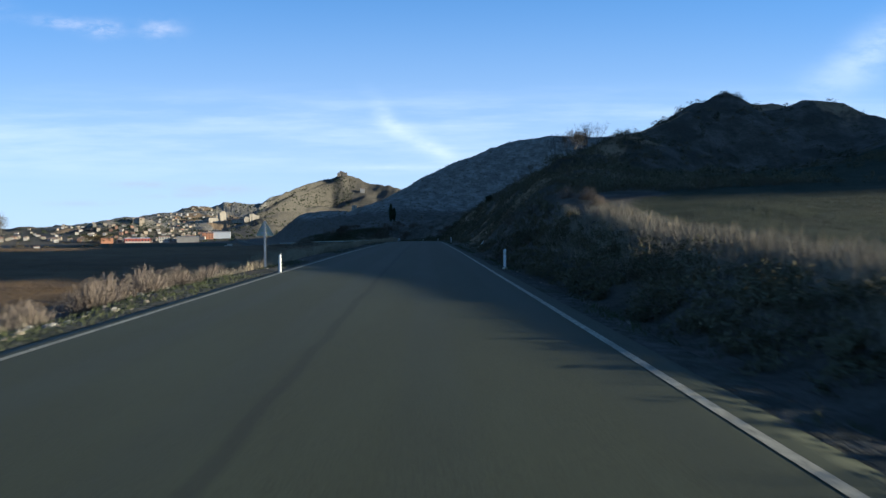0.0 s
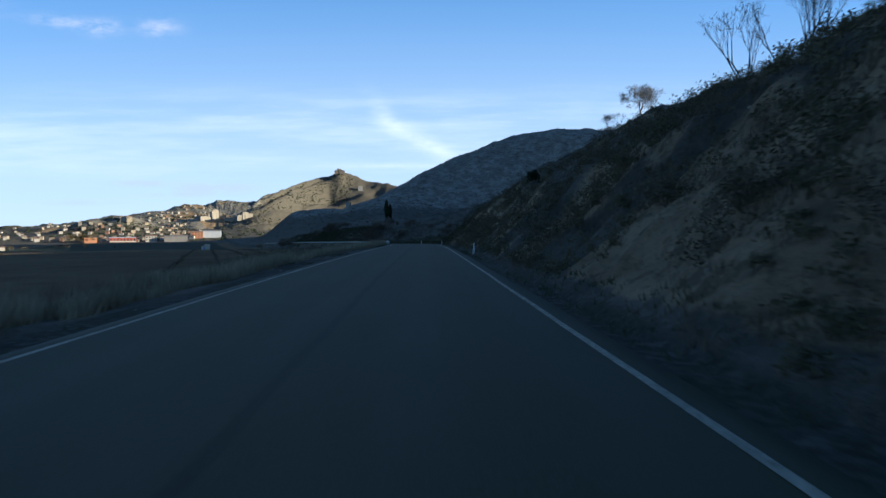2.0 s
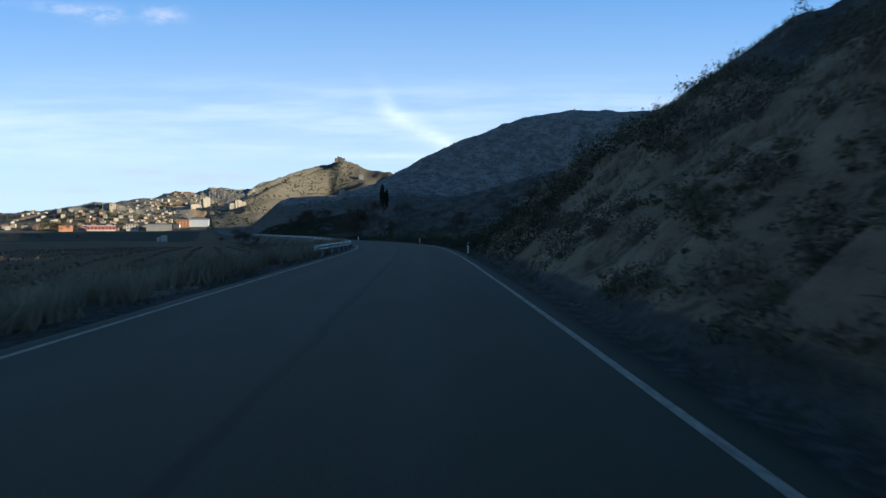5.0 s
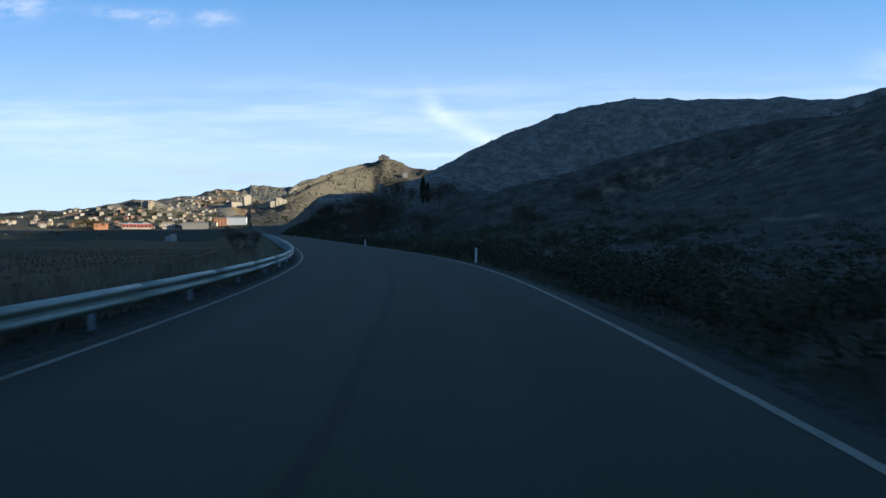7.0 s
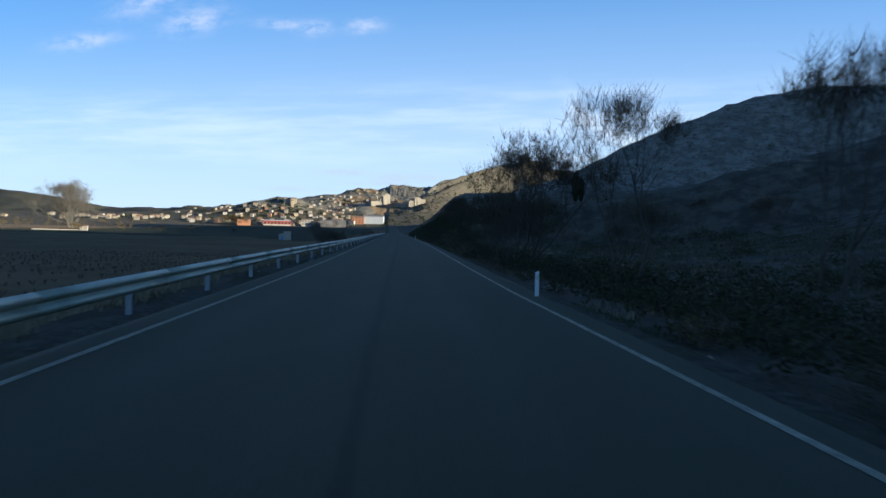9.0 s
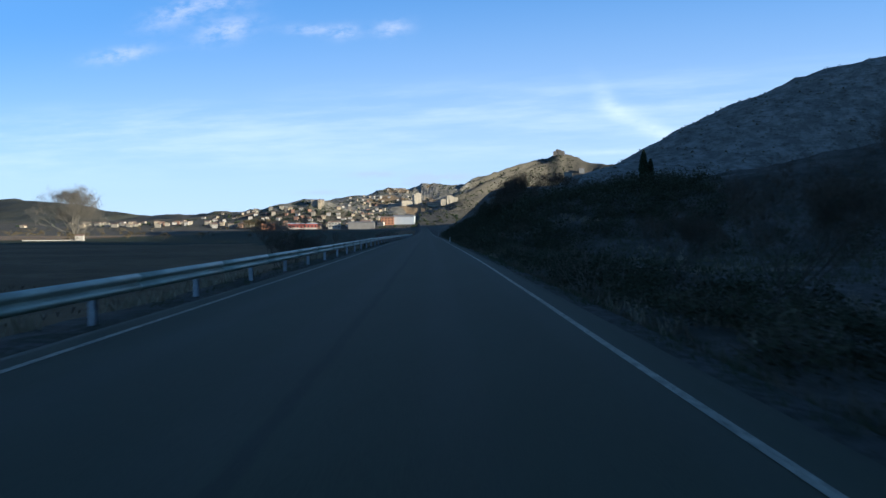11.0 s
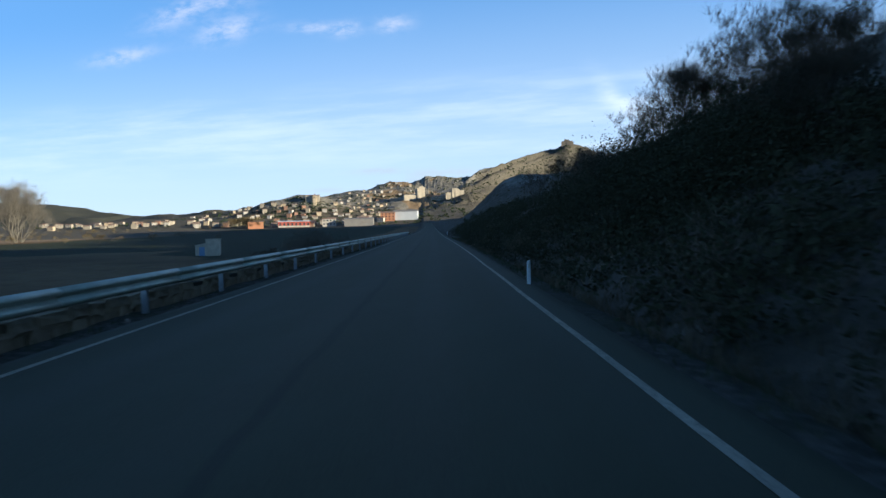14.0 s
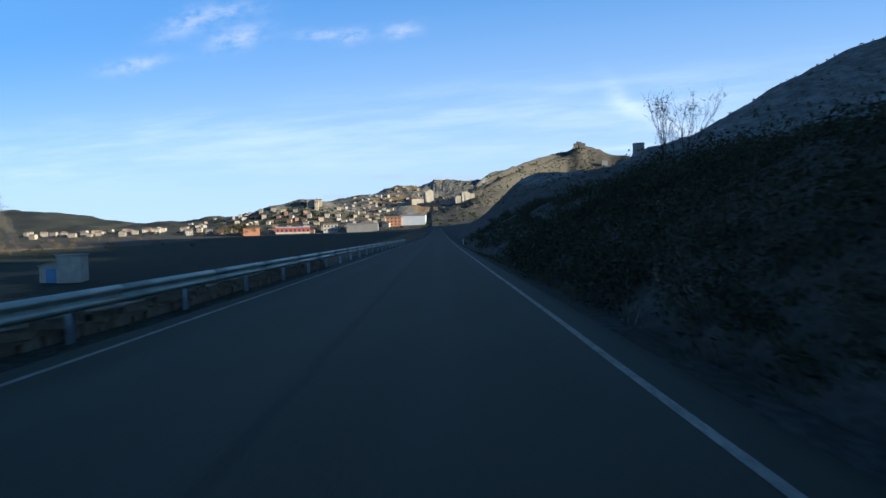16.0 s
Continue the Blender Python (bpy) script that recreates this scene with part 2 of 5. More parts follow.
M_BARK = material("grey_bark", [(0.085, 0.070, 0.055), (0.055, 0.046, 0.037), (0.12, 0.105, 0.085)], 0.9, 3.0, 25.0, 0.5, gloss=0.1)
M_TWIG = material("pale_twig", [(0.14, 0.115, 0.085), (0.10, 0.082, 0.060), (0.18, 0.155, 0.12)], 0.9, 3.0, 25.0, 0.2, gloss=0.1)
M_GREYTWIG = material("grey_twig", [(0.125, 0.115, 0.100), (0.095, 0.087, 0.075), (0.155, 0.145, 0.128)], 0.9, 3.0, 25.0, 0.2, gloss=0.1)
M_BROWNTWIG = material("brown_twig", [(0.095, 0.070, 0.048), (0.070, 0.053, 0.037), (0.12, 0.095, 0.066)], 0.9, 3.0, 25.0, 0.2, gloss=0.1)
M_LEAF = material("dark_leaf", [(0.034, 0.038, 0.0185), (0.050, 0.048, 0.025), (0.068, 0.060, 0.033)], 0.75, 2.0, 9.0, 0.0, per_object=0.28, gloss=0.1)
M_DRYLEAF = material("dry_leaf", [(0.115, 0.085, 0.040), (0.085, 0.068, 0.033), (0.060, 0.055, 0.028)], 0.8, 2.0, 9.0, 0.0, per_object=0.28, gloss=0.1)
M_SCRUB = material("scrub_leaf", [(0.066, 0.062, 0.035), (0.104, 0.090, 0.052), (0.150, 0.127, 0.077)], 0.85, 0.6, 6.0, 0.0, per_object=0.3, gloss=0.1)
M_CONIFER = material("conifer_leaf", [(0.022, 0.034, 0.017), (0.032, 0.045, 0.022), (0.045, 0.055, 0.028)], 0.75, 2.0, 9.0, 0.0, per_object=0.25, gloss=0.1)
M_GRASS = material("dry_grass", [(0.315, 0.255, 0.168), (0.23, 0.188, 0.122), (0.15, 0.126, 0.080)], 0.85, 0.3, 5.0, 0.0, per_object=0.25, gloss=0.1)
M_GREEN = material("green_weed", [(0.043, 0.055, 0.024), (0.060, 0.066, 0.033), (0.09, 0.085, 0.048)], 0.8, 0.5, 5.0, 0.0, per_object=0.25, gloss=0.1)
M_MEADOW = material("meadow_grass", [(0.105, 0.100, 0.058), (0.080, 0.080, 0.045), (0.055, 0.060, 0.032)], 0.85, 0.3, 5.0, 0.0, per_object=0.25, gloss=0.1)
M_DEADGRASS = material("dead_grass", [(0.125, 0.098, 0.062), (0.085, 0.070, 0.045), (0.055, 0.050, 0.032)], 0.85, 0.3, 5.0, 0.0, per_object=0.3, gloss=0.1)
M_REED = material("brown_reed", [(0.17, 0.112, 0.078), (0.12, 0.082, 0.058), (0.20, 0.15, 0.105)], 0.85, 0.4, 5.0, 0.0, per_object=0.25, gloss=0.1)
M_BUSH = material("withered_bush", [(0.19, 0.150, 0.118), (0.14, 0.112, 0.088), (0.10, 0.08, 0.062)], 0.85, 0.5, 5.0, 0.0, per_object=0.25, gloss=0.1)
M_STRAW = material("grey_straw", [(0.24, 0.205, 0.150), (0.18, 0.152, 0.110), (0.12, 0.104, 0.074)], 0.85, 0.4, 5.0, 0.0, per_object=0.25, gloss=0.1)
M_VINE = material("vine_wood", [(0.095, 0.070, 0.048), (0.12, 0.090, 0.062), (0.15, 0.12, 0.082)], 0.9, 2.0, 9.0, 0.2, gloss=0.1)

# ---------------------------------------------------------------- road line and relief


def spline(xs, ys):
    """A natural cubic through the points, going on straight beyond its ends."""
    xs, ys = np.array(xs, float), np.array(ys, float)
    k, h = len(xs), np.diff(xs)
    a, b = np.eye(k), np.zeros(k)
    for i in range(1, k - 1):
        a[i, i - 1:i + 2] = h[i - 1], 2 * (h[i - 1] + h[i]), h[i]
        b[i] = 6 * ((ys[i + 1] - ys[i]) / h[i] - (ys[i] - ys[i - 1]) / h[i - 1])
    m = np.linalg.solve(a, b)
    s0 = (ys[1] - ys[0]) / h[0] - h[0] * m[1] / 6
    s1 = (ys[-1] - ys[-2]) / h[-1] + h[-1] * m[-2] / 6

    def at(x):
        x = np.asarray(x, float)
        i = np.clip(np.searchsorted(xs, x) - 1, 0, k - 2)
        p, q, w = xs[i + 1] - x, x - xs[i], h[i]
        v = (m[i] * p ** 3 + m[i + 1] * q ** 3) / (6 * w) + (ys[i] / w - m[i] * w / 6) * p + (ys[i + 1] / w - m[i + 1] * w / 6) * q
        return np.where(x < xs[0], ys[0] + s0 * (x - xs[0]), np.where(x > xs[-1], ys[-1] + s1 * (x - xs[-1]), v))
    return at


road_x = spline([-300, -30, 0, 35, 70, 105, 140, 155, 165, 175, 188, 204, 220, 235, 250, 284, 318, 367, 420, 520, 700, 1100],
                [-1.3, -1.28, -1.28, -1.3, -1.23, -1.05, -1.08, -1.30, -1.74, -2.63, -4.70, -8.80, -13.62, -18.15, -22.7, -33.1, -43.75, -58.85, -75.6, -107.0, -163.6, -289.2])
road_z = spline([-300, -30, 0, 35, 70, 105, 140, 175, 250, 318, 420, 700, 1100],
                [-5.0, -0.62, 0.0, 0.71, 1.27, 1.64, 1.82, 1.87, 1.89, 1.92, 1.75, 2.3, 8.5])
HALF = 3.43                              # from the road's middle to the edge lines, on the whole
half_at = spline([-300, 0, 40, 70, 110, 140, 165, 188, 204, 220, 250, 284, 330, 367, 500, 1100], [3.44, 3.44, 3.44, 3.40, 3.37, 3.37, 3.37, 3.57, 3.42, 3.16, 3.20, 3.28, 3.25, 3.24, 3.28, 3.3])


def heading(y):
    return np.arctan((road_x(y + 0.5) - road_x(y - 0.5)))


def smooth(v, a, b):
    t = np.clip((v - a) / (b - a), 0, 1)
    return t * t * (3 - 2 * t)


def lattice(x, y, seed):
    """Value noise on a grid of unit cells, -1 to 1."""
    xi, yi = np.floor(x).astype(np.int64), np.floor(y).astype(np.int64)
    fx, fy = x - xi, y - yi
    fx, fy = fx * fx * (3 - 2 * fx), fy * fy * (3 - 2 * fy)

    def cell(i, j):
        h = (i * 374761393 + j * 668265263 + seed * 974634777) & 0x7FFFFFFF
        h = ((h ^ (h >> 13)) * 1274126177) & 0x7FFFFFFF
        return ((h ^ (h >> 16)) & 0xFFFF) / 32767.5 - 1
    return (cell(xi, yi) * (1 - fx) + cell(xi + 1, yi) * fx) * (1 - fy) + (cell(xi, yi + 1) * (1 - fx) + cell(xi + 1, yi + 1) * fx) * fy


def fbm(x, y, size, octaves=4, seed=1, gain=0.5):
    total, amp = 0.0, 1.0
    for k in range(octaves):
        total = total + amp * lattice(x / size + 17.3 * k, y / size - 9.1 * k, seed + k)
        size, amp = size / 2.03, amp * gain
    return total


# hills: middle x, y, height, spread across and along
# the three at x 480 are unseen, added and shaped to cast shade
HILLS = [
    (-55.7, 677.1, 23.5, 50.5, 74), (-112.5, 873.2, 30.2, 60, 80), (-128, 985.1, 17.2, 58, 75), (16, 759.1, 52.8, 52.2, 78.3), (121.2, 812.1, 93.1, 65.2, 91.3),
    (189.7, 804.5, 28.4, 62.6, 91.3), (246, 770.4, 59.2, 62.6, 87), (361.8, 643.8, 100.6, 74, 95.7), (480, 395, 146, 115, 95), (480, 205, 142, 120, 80),
    (480, 27, 150, 115, 28), (100.1, 275.1, 28.7, 42, 45), (18.3, 74.7, -6.7, 12, 14), (34, 137, -3.9, 14, 18), (-722.8, 1654.7, 47.9, 75, 75),
    (-281, 2400, 42, 48, 90), (-279, 2402, 20, 14, 35), (-2550, 2750, 50, 750, 480), (-1700, 3700, 65, 900, 400), (-600, 4200, 120, 900, 400),
    (900, 3200, 60, 700, 600), (700, 1300, 60, 280, 300), (26.7, 98.1, -3, 14, 14), (47.6, 64.9, 5.6, 16, 16), (19.9, 118, 3.7, 9, 12),
    (-329.3, 2330.6, 8.7, 35, 80), (-240, 2405, 6, 32, 80), (47.6, 688.8, 6.5, 39.1, 60.9), (167.5, 720.1, -6, 43.5, 69.6), (286.2, 687.5, 8.8, 52.2, 69.6),
    (-21.8, 584.3, 5.6, 43.5, 52.2), (-3.9, 693.9, -12.9, 40, 50), (-128, 770, 12, 32, 60), (89.1, 691.1, -6.4, 40, 40),
]
# the unseen ridge behind the mountain, between valley and low sun, shaped to cast shade
EAST_Y = [300, 400, 480, 560, 640, 690, 730, 780, 850, 930, 1050, 1250]
EAST_H = [60, 130, 180, 196, 212, 226, 232, 228, 198, 160, 80, 0]
CREST_X = [-2600, -1900, -1500, -1076, -833, -697, -569, -430, -284, -180, -90, 150, 600]
CREST_Y = [2600, 2400, 2200, 2033, 2251, 2400, 2434, 2400, 2490, 2442, 2400, 2400, 2500]
CREST_H = [86, 12, 33, 46, 90, 132, 120, 182, 184, 175, 156, 102, 62]

# the ground climbing gently from the plain to the town
APRON_Y = [820, 1000, 1073, 1150, 1262, 1392, 1700, 2600, 3200]
APRON_Z = [0, 5.0, 7.8, 11, 15, 21, 20, 18, 0]


def relief_plan(x, y):
    """Height of the land at x, y of the plan, with the shares of soil, bare earth, rock, gravel (also the far hills'
    haze grey) and green crop.
    """
    x, y = np.asarray(x, float), np.asarray(y, float)
    rx, hd = road_x(y), heading(y)
    apron = np.interp(y, APRON_Y, APRON_Z) * (0.35 + 0.65 * smooth(x, -1500, -950))
    rz = np.where(y > 1100, apron - 0.5, road_z(y))
    lat = (x - rx) * np.cos(hd)
    dr, dl = lat - HALF, -lat - HALF
    far = smooth(np.abs(lat), 60, 400)
    drop = 0.75 + 1.9 * smooth(y, 150, 320)
    base = (rz - drop) * (1 - far) + (apron - 1.0) * far
    right = smooth(dr, 0.8, 2.2)
    # --- beside the road
    verge = -0.03 * np.clip(np.maximum(dr, dl), 0, 1.5) - 0.02
    verge = np.where(np.abs(lat) < HALF + 0.35, -0.10, verge)
    left_fall = -drop * smooth(dl, 1.5, 4.0) + 0.10 * fbm(x, y, 1.7, 3, 5) * smooth(dl, 0.6, 1.8)
    z = rz + verge + np.where(dl > 0, left_fall, 0)
    z = np.where(dl > 4, base + 0.10 * fbm(x, y, 1.7, 3, 5) * (1 - far), z)
    # ditch and banks on the other side
    x1 = np.clip(dr - 1.5, 0, None)
    ditch = -0.22 * smooth(dr, 0.8, 1.4) * (1 - smooth(dr, 1.6, 2.6))
    yy = y + 2.0 * fbm(x, y, 9.0, 3, 3)
    ha = np.clip(0.45 + 0.02 * y + 0.0014 * y * np.abs(y) + 0.35 * smooth(y, 18, 30), 0.3, 4.6)
    bank_a = ha * smooth(x1, 0, 2.6) + 0.03 * np.clip(x1 - 2.6, 0, 60)
    xb = np.clip(dr - 0.95, 0, None)
    bank_b = 0.86 * np.minimum(xb, 6.85) + (0.47 + 0.10 * smooth(y, 60, 150)) * np.clip(x1 - 6.3, 0, 22)
    bank_b = bank_b - 0.45 * np.clip(x1 - 30, 0, 28)
    bank_b = bank_b * (1 + 0.07 * fbm(x, y, 14.0, 3, 21)) + 0.75 * fbm(x, y, 3.6, 4, 8) * smooth(x1, 0.5, 4)
    runnel = np.abs(fbm(x1 * 0.16 + 0.05 * y, y + 0.35 * x1, 2.4, 3, 15))
    bank_b = bank_b - 1.5 * np.clip(0.45 - runnel, 0, 1) * smooth(xb, 0.3, 1.5) * (1 - smooth(x1, 7, 12))
    bank_c = -0.55 * smooth(x1, 0, 2.5) + 0.015 * np.clip(x1, 0, 200)
    bank_d = 0.52 * np.minimum(x1, 7.5) + 0.15 * np.clip(x1 - 7.5, 0, 60) + 0.5 * fbm(x, y, 4.0, 4, 9) * smooth(x1, 0.5, 4)
    on = 33 + 1.6 * np.clip(x1 - 4, 0, 8) + 0.9 * np.clip(x1 - 12, 0, 20)
    wb = smooth(yy, on, on + 15) * (1 - smooth(yy, 151, 172))
    wd = smooth(yy, 298, 322) * (1 - smooth(yy, 480, 600))
    wa = 1 - smooth(yy, on, on + 15)
    wc = np.clip(1 - wa - wb - wd, 0, 1)
    out = smooth(dr, 75, 200)
    bank = (wa * bank_a + wb * bank_b + wc * bank_c + wd * bank_d) * (1 - out) + ditch * (1 - 0.8 * wb)
    z = np.where(dr > 0.8, rz - 0.05 + bank - (rz + 0.5 - apron) * out + 0.06 * fbm(x, y, 1.3, 3, 4) * right, z)
    # --- hills
    hill = 0.0
    for cx, cy, h, sx, sy in HILLS:
        hill = hill + h * np.exp(-0.5 * (((x - cx) / sx) ** 2 + ((y - cy) / sy) ** 2))
    hill = hill + np.interp(y, EAST_Y, EAST_H) * np.exp(-0.5 * ((x - 725) / 85.0) ** 2)
    cy, ch = np.interp(x, CREST_X, CREST_Y), np.interp(x, CREST_X, CREST_H)
    foot = 1130 + 0.25 * np.abs(x + 430)
    u = np.clip((y - foot) / (cy - foot), 0, 1)
    ridge = ch * np.where(y < cy, u ** 3.0, np.exp(-((y - cy) / 500.0) ** 2))
    away = np.maximum(smooth(np.maximum(dr, dl), 8, 60), smooth(y, 1060, 1160))
    tall = np.clip((hill + ridge) / 40.0, 0, 1) * np.where(y < 1050, smooth(np.maximum(dr, dl), 2.5, 55), 1.0)
    rough = tall * ((7.0 + 4.0 * smooth(y, 1050, 1300)) * fbm(x, y, 90.0, 6, 30, 0.52) + 1.0 * fbm(x, y, 12.0, 3, 41)) + 0.25 * fbm(x, y, 40.0, 3, 50) * away
    rough = rough * (1 - smooth(x, 540, 640))
    open_land = np.where(y < 1050, smooth(np.maximum(dr, dl), 2.5, 55), 1.0)
    z = z + (hill + ridge) * open_land + rough * away
    # --- what covers it
    n1 = fbm(x, y, 30.0, 3, 61)
    soil = smooth(dl, 4.0, 7.5) * (1 - smooth(y + 60 * n1, 900, 1050)) * (1 - smooth(-lat + 25 * n1, 225, 250)) * (1 - tall)
    soil = np.clip(soil, 0, 1)
    cut = fbm(x, y, 7.0, 4, 71)
    steep = 5 * smooth(y, 108, 132)
    bare = wb * smooth(xb, 0.1, 0.7) * (1 - smooth(x1, 3.5 + steep, 7.5 + steep)) * smooth(cut, -0.75, 0.0) * (0.82 + 0.18 * smooth(y, 85, 120))
    bare = np.maximum(bare, wb * smooth(cut, 0.42 - 0.25 * smooth(x1, 9, 16), 0.7 - 0.2 * smooth(x1, 9, 16)) * smooth(x1, 4, 9) * 0.95)
    bare = np.maximum(bare, 0.40 * smooth(fbm(x, y, 16.0, 4, 91), 0.05, 0.6) * smooth(dr, 16, 32) * smooth(y, 150, 175) * (1 - smooth(y, 330, 430)) * (1 - smooth(dr, 180, 260)))
    bare = np.maximum(bare, 0.8 * smooth(cut, -0.6, 0.1) * smooth(dr, 1.2, 2.0) * (1 - smooth(dr, 6, 9)) * smooth(yy, 36, 44) * (1 - smooth(yy, 62, 72)))
    rock = smooth((hill + ridge) * open_land, 14, 40) * smooth(x, -1300, -1000) * (1 - 0.85 * smooth(x, -600, -470) * smooth(y, 1400, 1700))
    bare = np.maximum(bare, 0.95 * smooth(fbm(x, y, 75.0, 4, 88), 0.2, 0.55) * smooth(ridge, 6, 25) * smooth(x, -1300, -1000) * (1 - 0.92 * smooth(x, -640, -500)))
    gravel_haze = (1 - smooth(np.maximum(dr, dl), 0.7, 1.6)) * (np.abs(lat) < 8) * (y < 1090) * 0.85
    crop = smooth(dl, 12, 30) * smooth(y + 25 * n1, 415, 450) * (1 - smooth(y, 990, 1060)) * (1 - smooth(-lat + 15 * n1, 195, 235))
    crop = np.maximum(crop, smooth(dr, 4.2, 6) * (1 - smooth(yy, on - 9, on - 1)) * (1 - smooth(dr, 55, 70)))
    bare = np.maximum(bare, 0.9 * smooth(-lat + 25 * n1, 225, 250) * (1 - smooth(-lat + 60 * n1, 420, 520)) * (1 - smooth(y, 760, 900)) * smooth(y, -200, -50))
    # the same grey on the far-left hills, distance haze put into their colour
    gravel_haze = np.maximum(gravel_haze, 0.95 * (1 - smooth(x, -1700, -1300)) * smooth(hill, 10, 30))
    return z, dict(soil=soil, bare=bare, rock=rock, gravel_haze=gravel_haze, crop=crop)


# the town and its slope lie nearer than the castle hill: distances from a point on the road, drawn in towards it
TOWN_O = (-25.0, 200.0)
DIST_PLAN = [0, 600, 969, 1272, 1551, 2039, 2400, 3200, 4500, 9000]
DIST_TRUE = [0, 600, 830, 900, 1010, 1225, 1430, 2400, 4500, 9000]


def to_plan(x, y):
    """From a true place to the plan's, with the scale of the plan there."""
    dx, dy = np.asarray(x, float) - TOWN_O[0], np.asarray(y, float) - TOWN_O[1]
    d, b = np.hypot(dx, dy) + 1e-9, np.degrees(np.arctan2(dx, dy))
    w = (1 - smooth(b, -15.0, -7.0)) * smooth(b, -80, -60)
    k = 1 + (np.interp(d, DIST_TRUE, DIST_PLAN) / d - 1) * w
    return TOWN_O[0] + dx * k, TOWN_O[1] + dy * k, k


def to_true(x, y):
    """From a place of the plan to the true one, with the share by which it shrinks."""
    dx, dy = np.asarray(x, float) - TOWN_O[0], np.asarray(y, float) - TOWN_O[1]
    lo, hi = np.full(dx.shape, 0.3), np.full(dx.shape, 1.2)
    for _ in range(30):
        mid = (lo + hi) / 2
        over = mid * to_plan(TOWN_O[0] + dx * mid, TOWN_O[1] + dy * mid)[2] > 1
        lo, hi = np.where(over, lo, mid), np.where(over, mid, hi)
    return TOWN_O[0] + dx * lo, TOWN_O[1] + dy * lo, lo


def relief(x, y):
    """Height of the land at a true place, with what covers it."""
    px, py, k = to_plan(x, y)
    z, cover = relief_plan(px, py)
    return 3 + (z - 3) / k, cover


def town_pose(x, y, turn):
    """The pose of a thing of the town, from its place on the plan."""
    tx, ty, k = (float(v) for v in to_true(x, y))
    return pose(tx, ty, land(tx, ty), 0, 0, turn) @ Matrix.Scale(k, 4)


def land(x, y):
    return float(relief(np.array([x]), np.array([y]))[0][0])


def graded(*stretches):
    """Steps from a first value through (end, step) pairs."""
    vals = [stretches[0]]
    for end, step in stretches[1:]:
        k = max(1, round((end - vals[-1]) / step))
        vals += list(vals[-1] + (end - vals[-1]) * (i + 1) / k for i in range(k))
    return np.array(vals)


def mesh_grid(name, vx, vy, vz, mat, attributes=()):
    """A sheet from 2D arrays of places."""
    r, c = vx.shape
    me = bpy.data.meshes.new(name)
    idx = np.arange(r * c).reshape(r, c)
    quads = np.stack([idx[:-1, :-1], idx[:-1, 1:], idx[1:, 1:], idx[1:, :-1]], -1).reshape(-1, 4)
    me.vertices.add(r * c)
    me.vertices.foreach_set("co", np.stack([vx, vy, vz], -1).astype(np.float32).ravel())
    me.loops.add(quads.size)
    me.loops.foreach_set("vertex_index", quads.ravel().astype(np.int32))
    me.polygons.add(len(quads))
    me.polygons.foreach_set("loop_start", np.arange(0, quads.size, 4, dtype=np.int32))
    me.polygons.foreach_set("use_smooth", np.ones(len(quads), bool))
    me.update(calc_edges=True)
    for key, values in dict(attributes).items():
        a = me.attributes.new(key, "FLOAT", "POINT")
        a.data.foreach_set("value", np.asarray(values, np.float32).ravel())
    me.materials.append(mat)
    return me


gy = graded(-700, (-60, 16), (-12, 4), (36, 0.9), (165, 0.6), (395, 0.95), (470, 2), (900, 4.5), (1300, 9), (2650, 15), (4900, 75))
gd = graded(-4600, (-2600, 125), (-1200, 28), (-500, 12), (-60, 10), (-16, 2.2), (-7, 0.9), (14, 0.4), (26, 0.7), (45, 1.3),
            (75, 2.2), (140, 5), (520, 6.5), (1200, 30), (3600, 120))
D, Y = np.meshgrid(gd, gy)
near = 1 - smooth(np.abs(D), 700, 1500)
X = D / np.cos(heading(Y)) + road_x(np.minimum(Y, 1500)) * near
Zl, cover = relief(X, Y)
ground = tagged(new("ground", mesh_grid("ground", X, Y, Zl, M_GROUND, cover)), "dry winter land with ploughed fields, cut banks and stony hills", "ground", kind="structure")

# the road: a cambered strip with rounded shoulders
ry = graded(-120, (460, 1.5), (1060, 6))
rl = np.array([-3.95, -3.85, -3.6, -3.2, -2.4, -1.6, -0.8, 0, 0.8, 1.6, 2.4, 3.2, 3.6, 3.85, 3.95])
RL, RY = np.meshgrid(rl, ry)
hd = heading(RY)
RX, RYY = road_x(RY) + RL * np.cos(hd), RY - RL * np.sin(hd)
RZ = road_z(RY) + 0.03 * (1 - (RL / 3.9) ** 2) - 0.22 * (np.abs(RL) > 3.9) - 0.03 * (np.abs(RL) > 3.8)
RX, RYY, rk = to_true(RX, RYY)
RZ = 3 + (RZ - 3) * rk
road = tagged(new("road", mesh_grid("road", RX, RYY, RZ, M_ASPHALT, {"lat": RL})), "worn grey asphalt country road with a dark seam", "road", kind="structure")
for side in (-1, 1):
    ly = graded(-120, (460, 1.5), (1060, 6))
    LL, LY = np.meshgrid(np.array([-0.052, 0.052]), ly)
    LL = LL + side * half_at(LY)
    hd = heading(LY)
    wob = 0.015 * fbm(LY, LY * 0, 6.0, 2, 90 + side)
    ex, ey, ek = to_true(road_x(LY) + (LL + wob) * np.cos(hd), LY - (LL + wob) * np.sin(hd))
    me = mesh_grid("edge_line", ex, ey, 3 + (road_z(LY) + 0.03 * (1 - (LL / 3.9) ** 2) + 0.005 - 3) * ek, M_LINE)
    tagged(new("edge_line", me), "worn white painted line along the edge of the road", "road marking", group="edge lines", kind="structure")

# ---------------------------------------------------------------- building blocks
rng = np.random.default_rng(7)


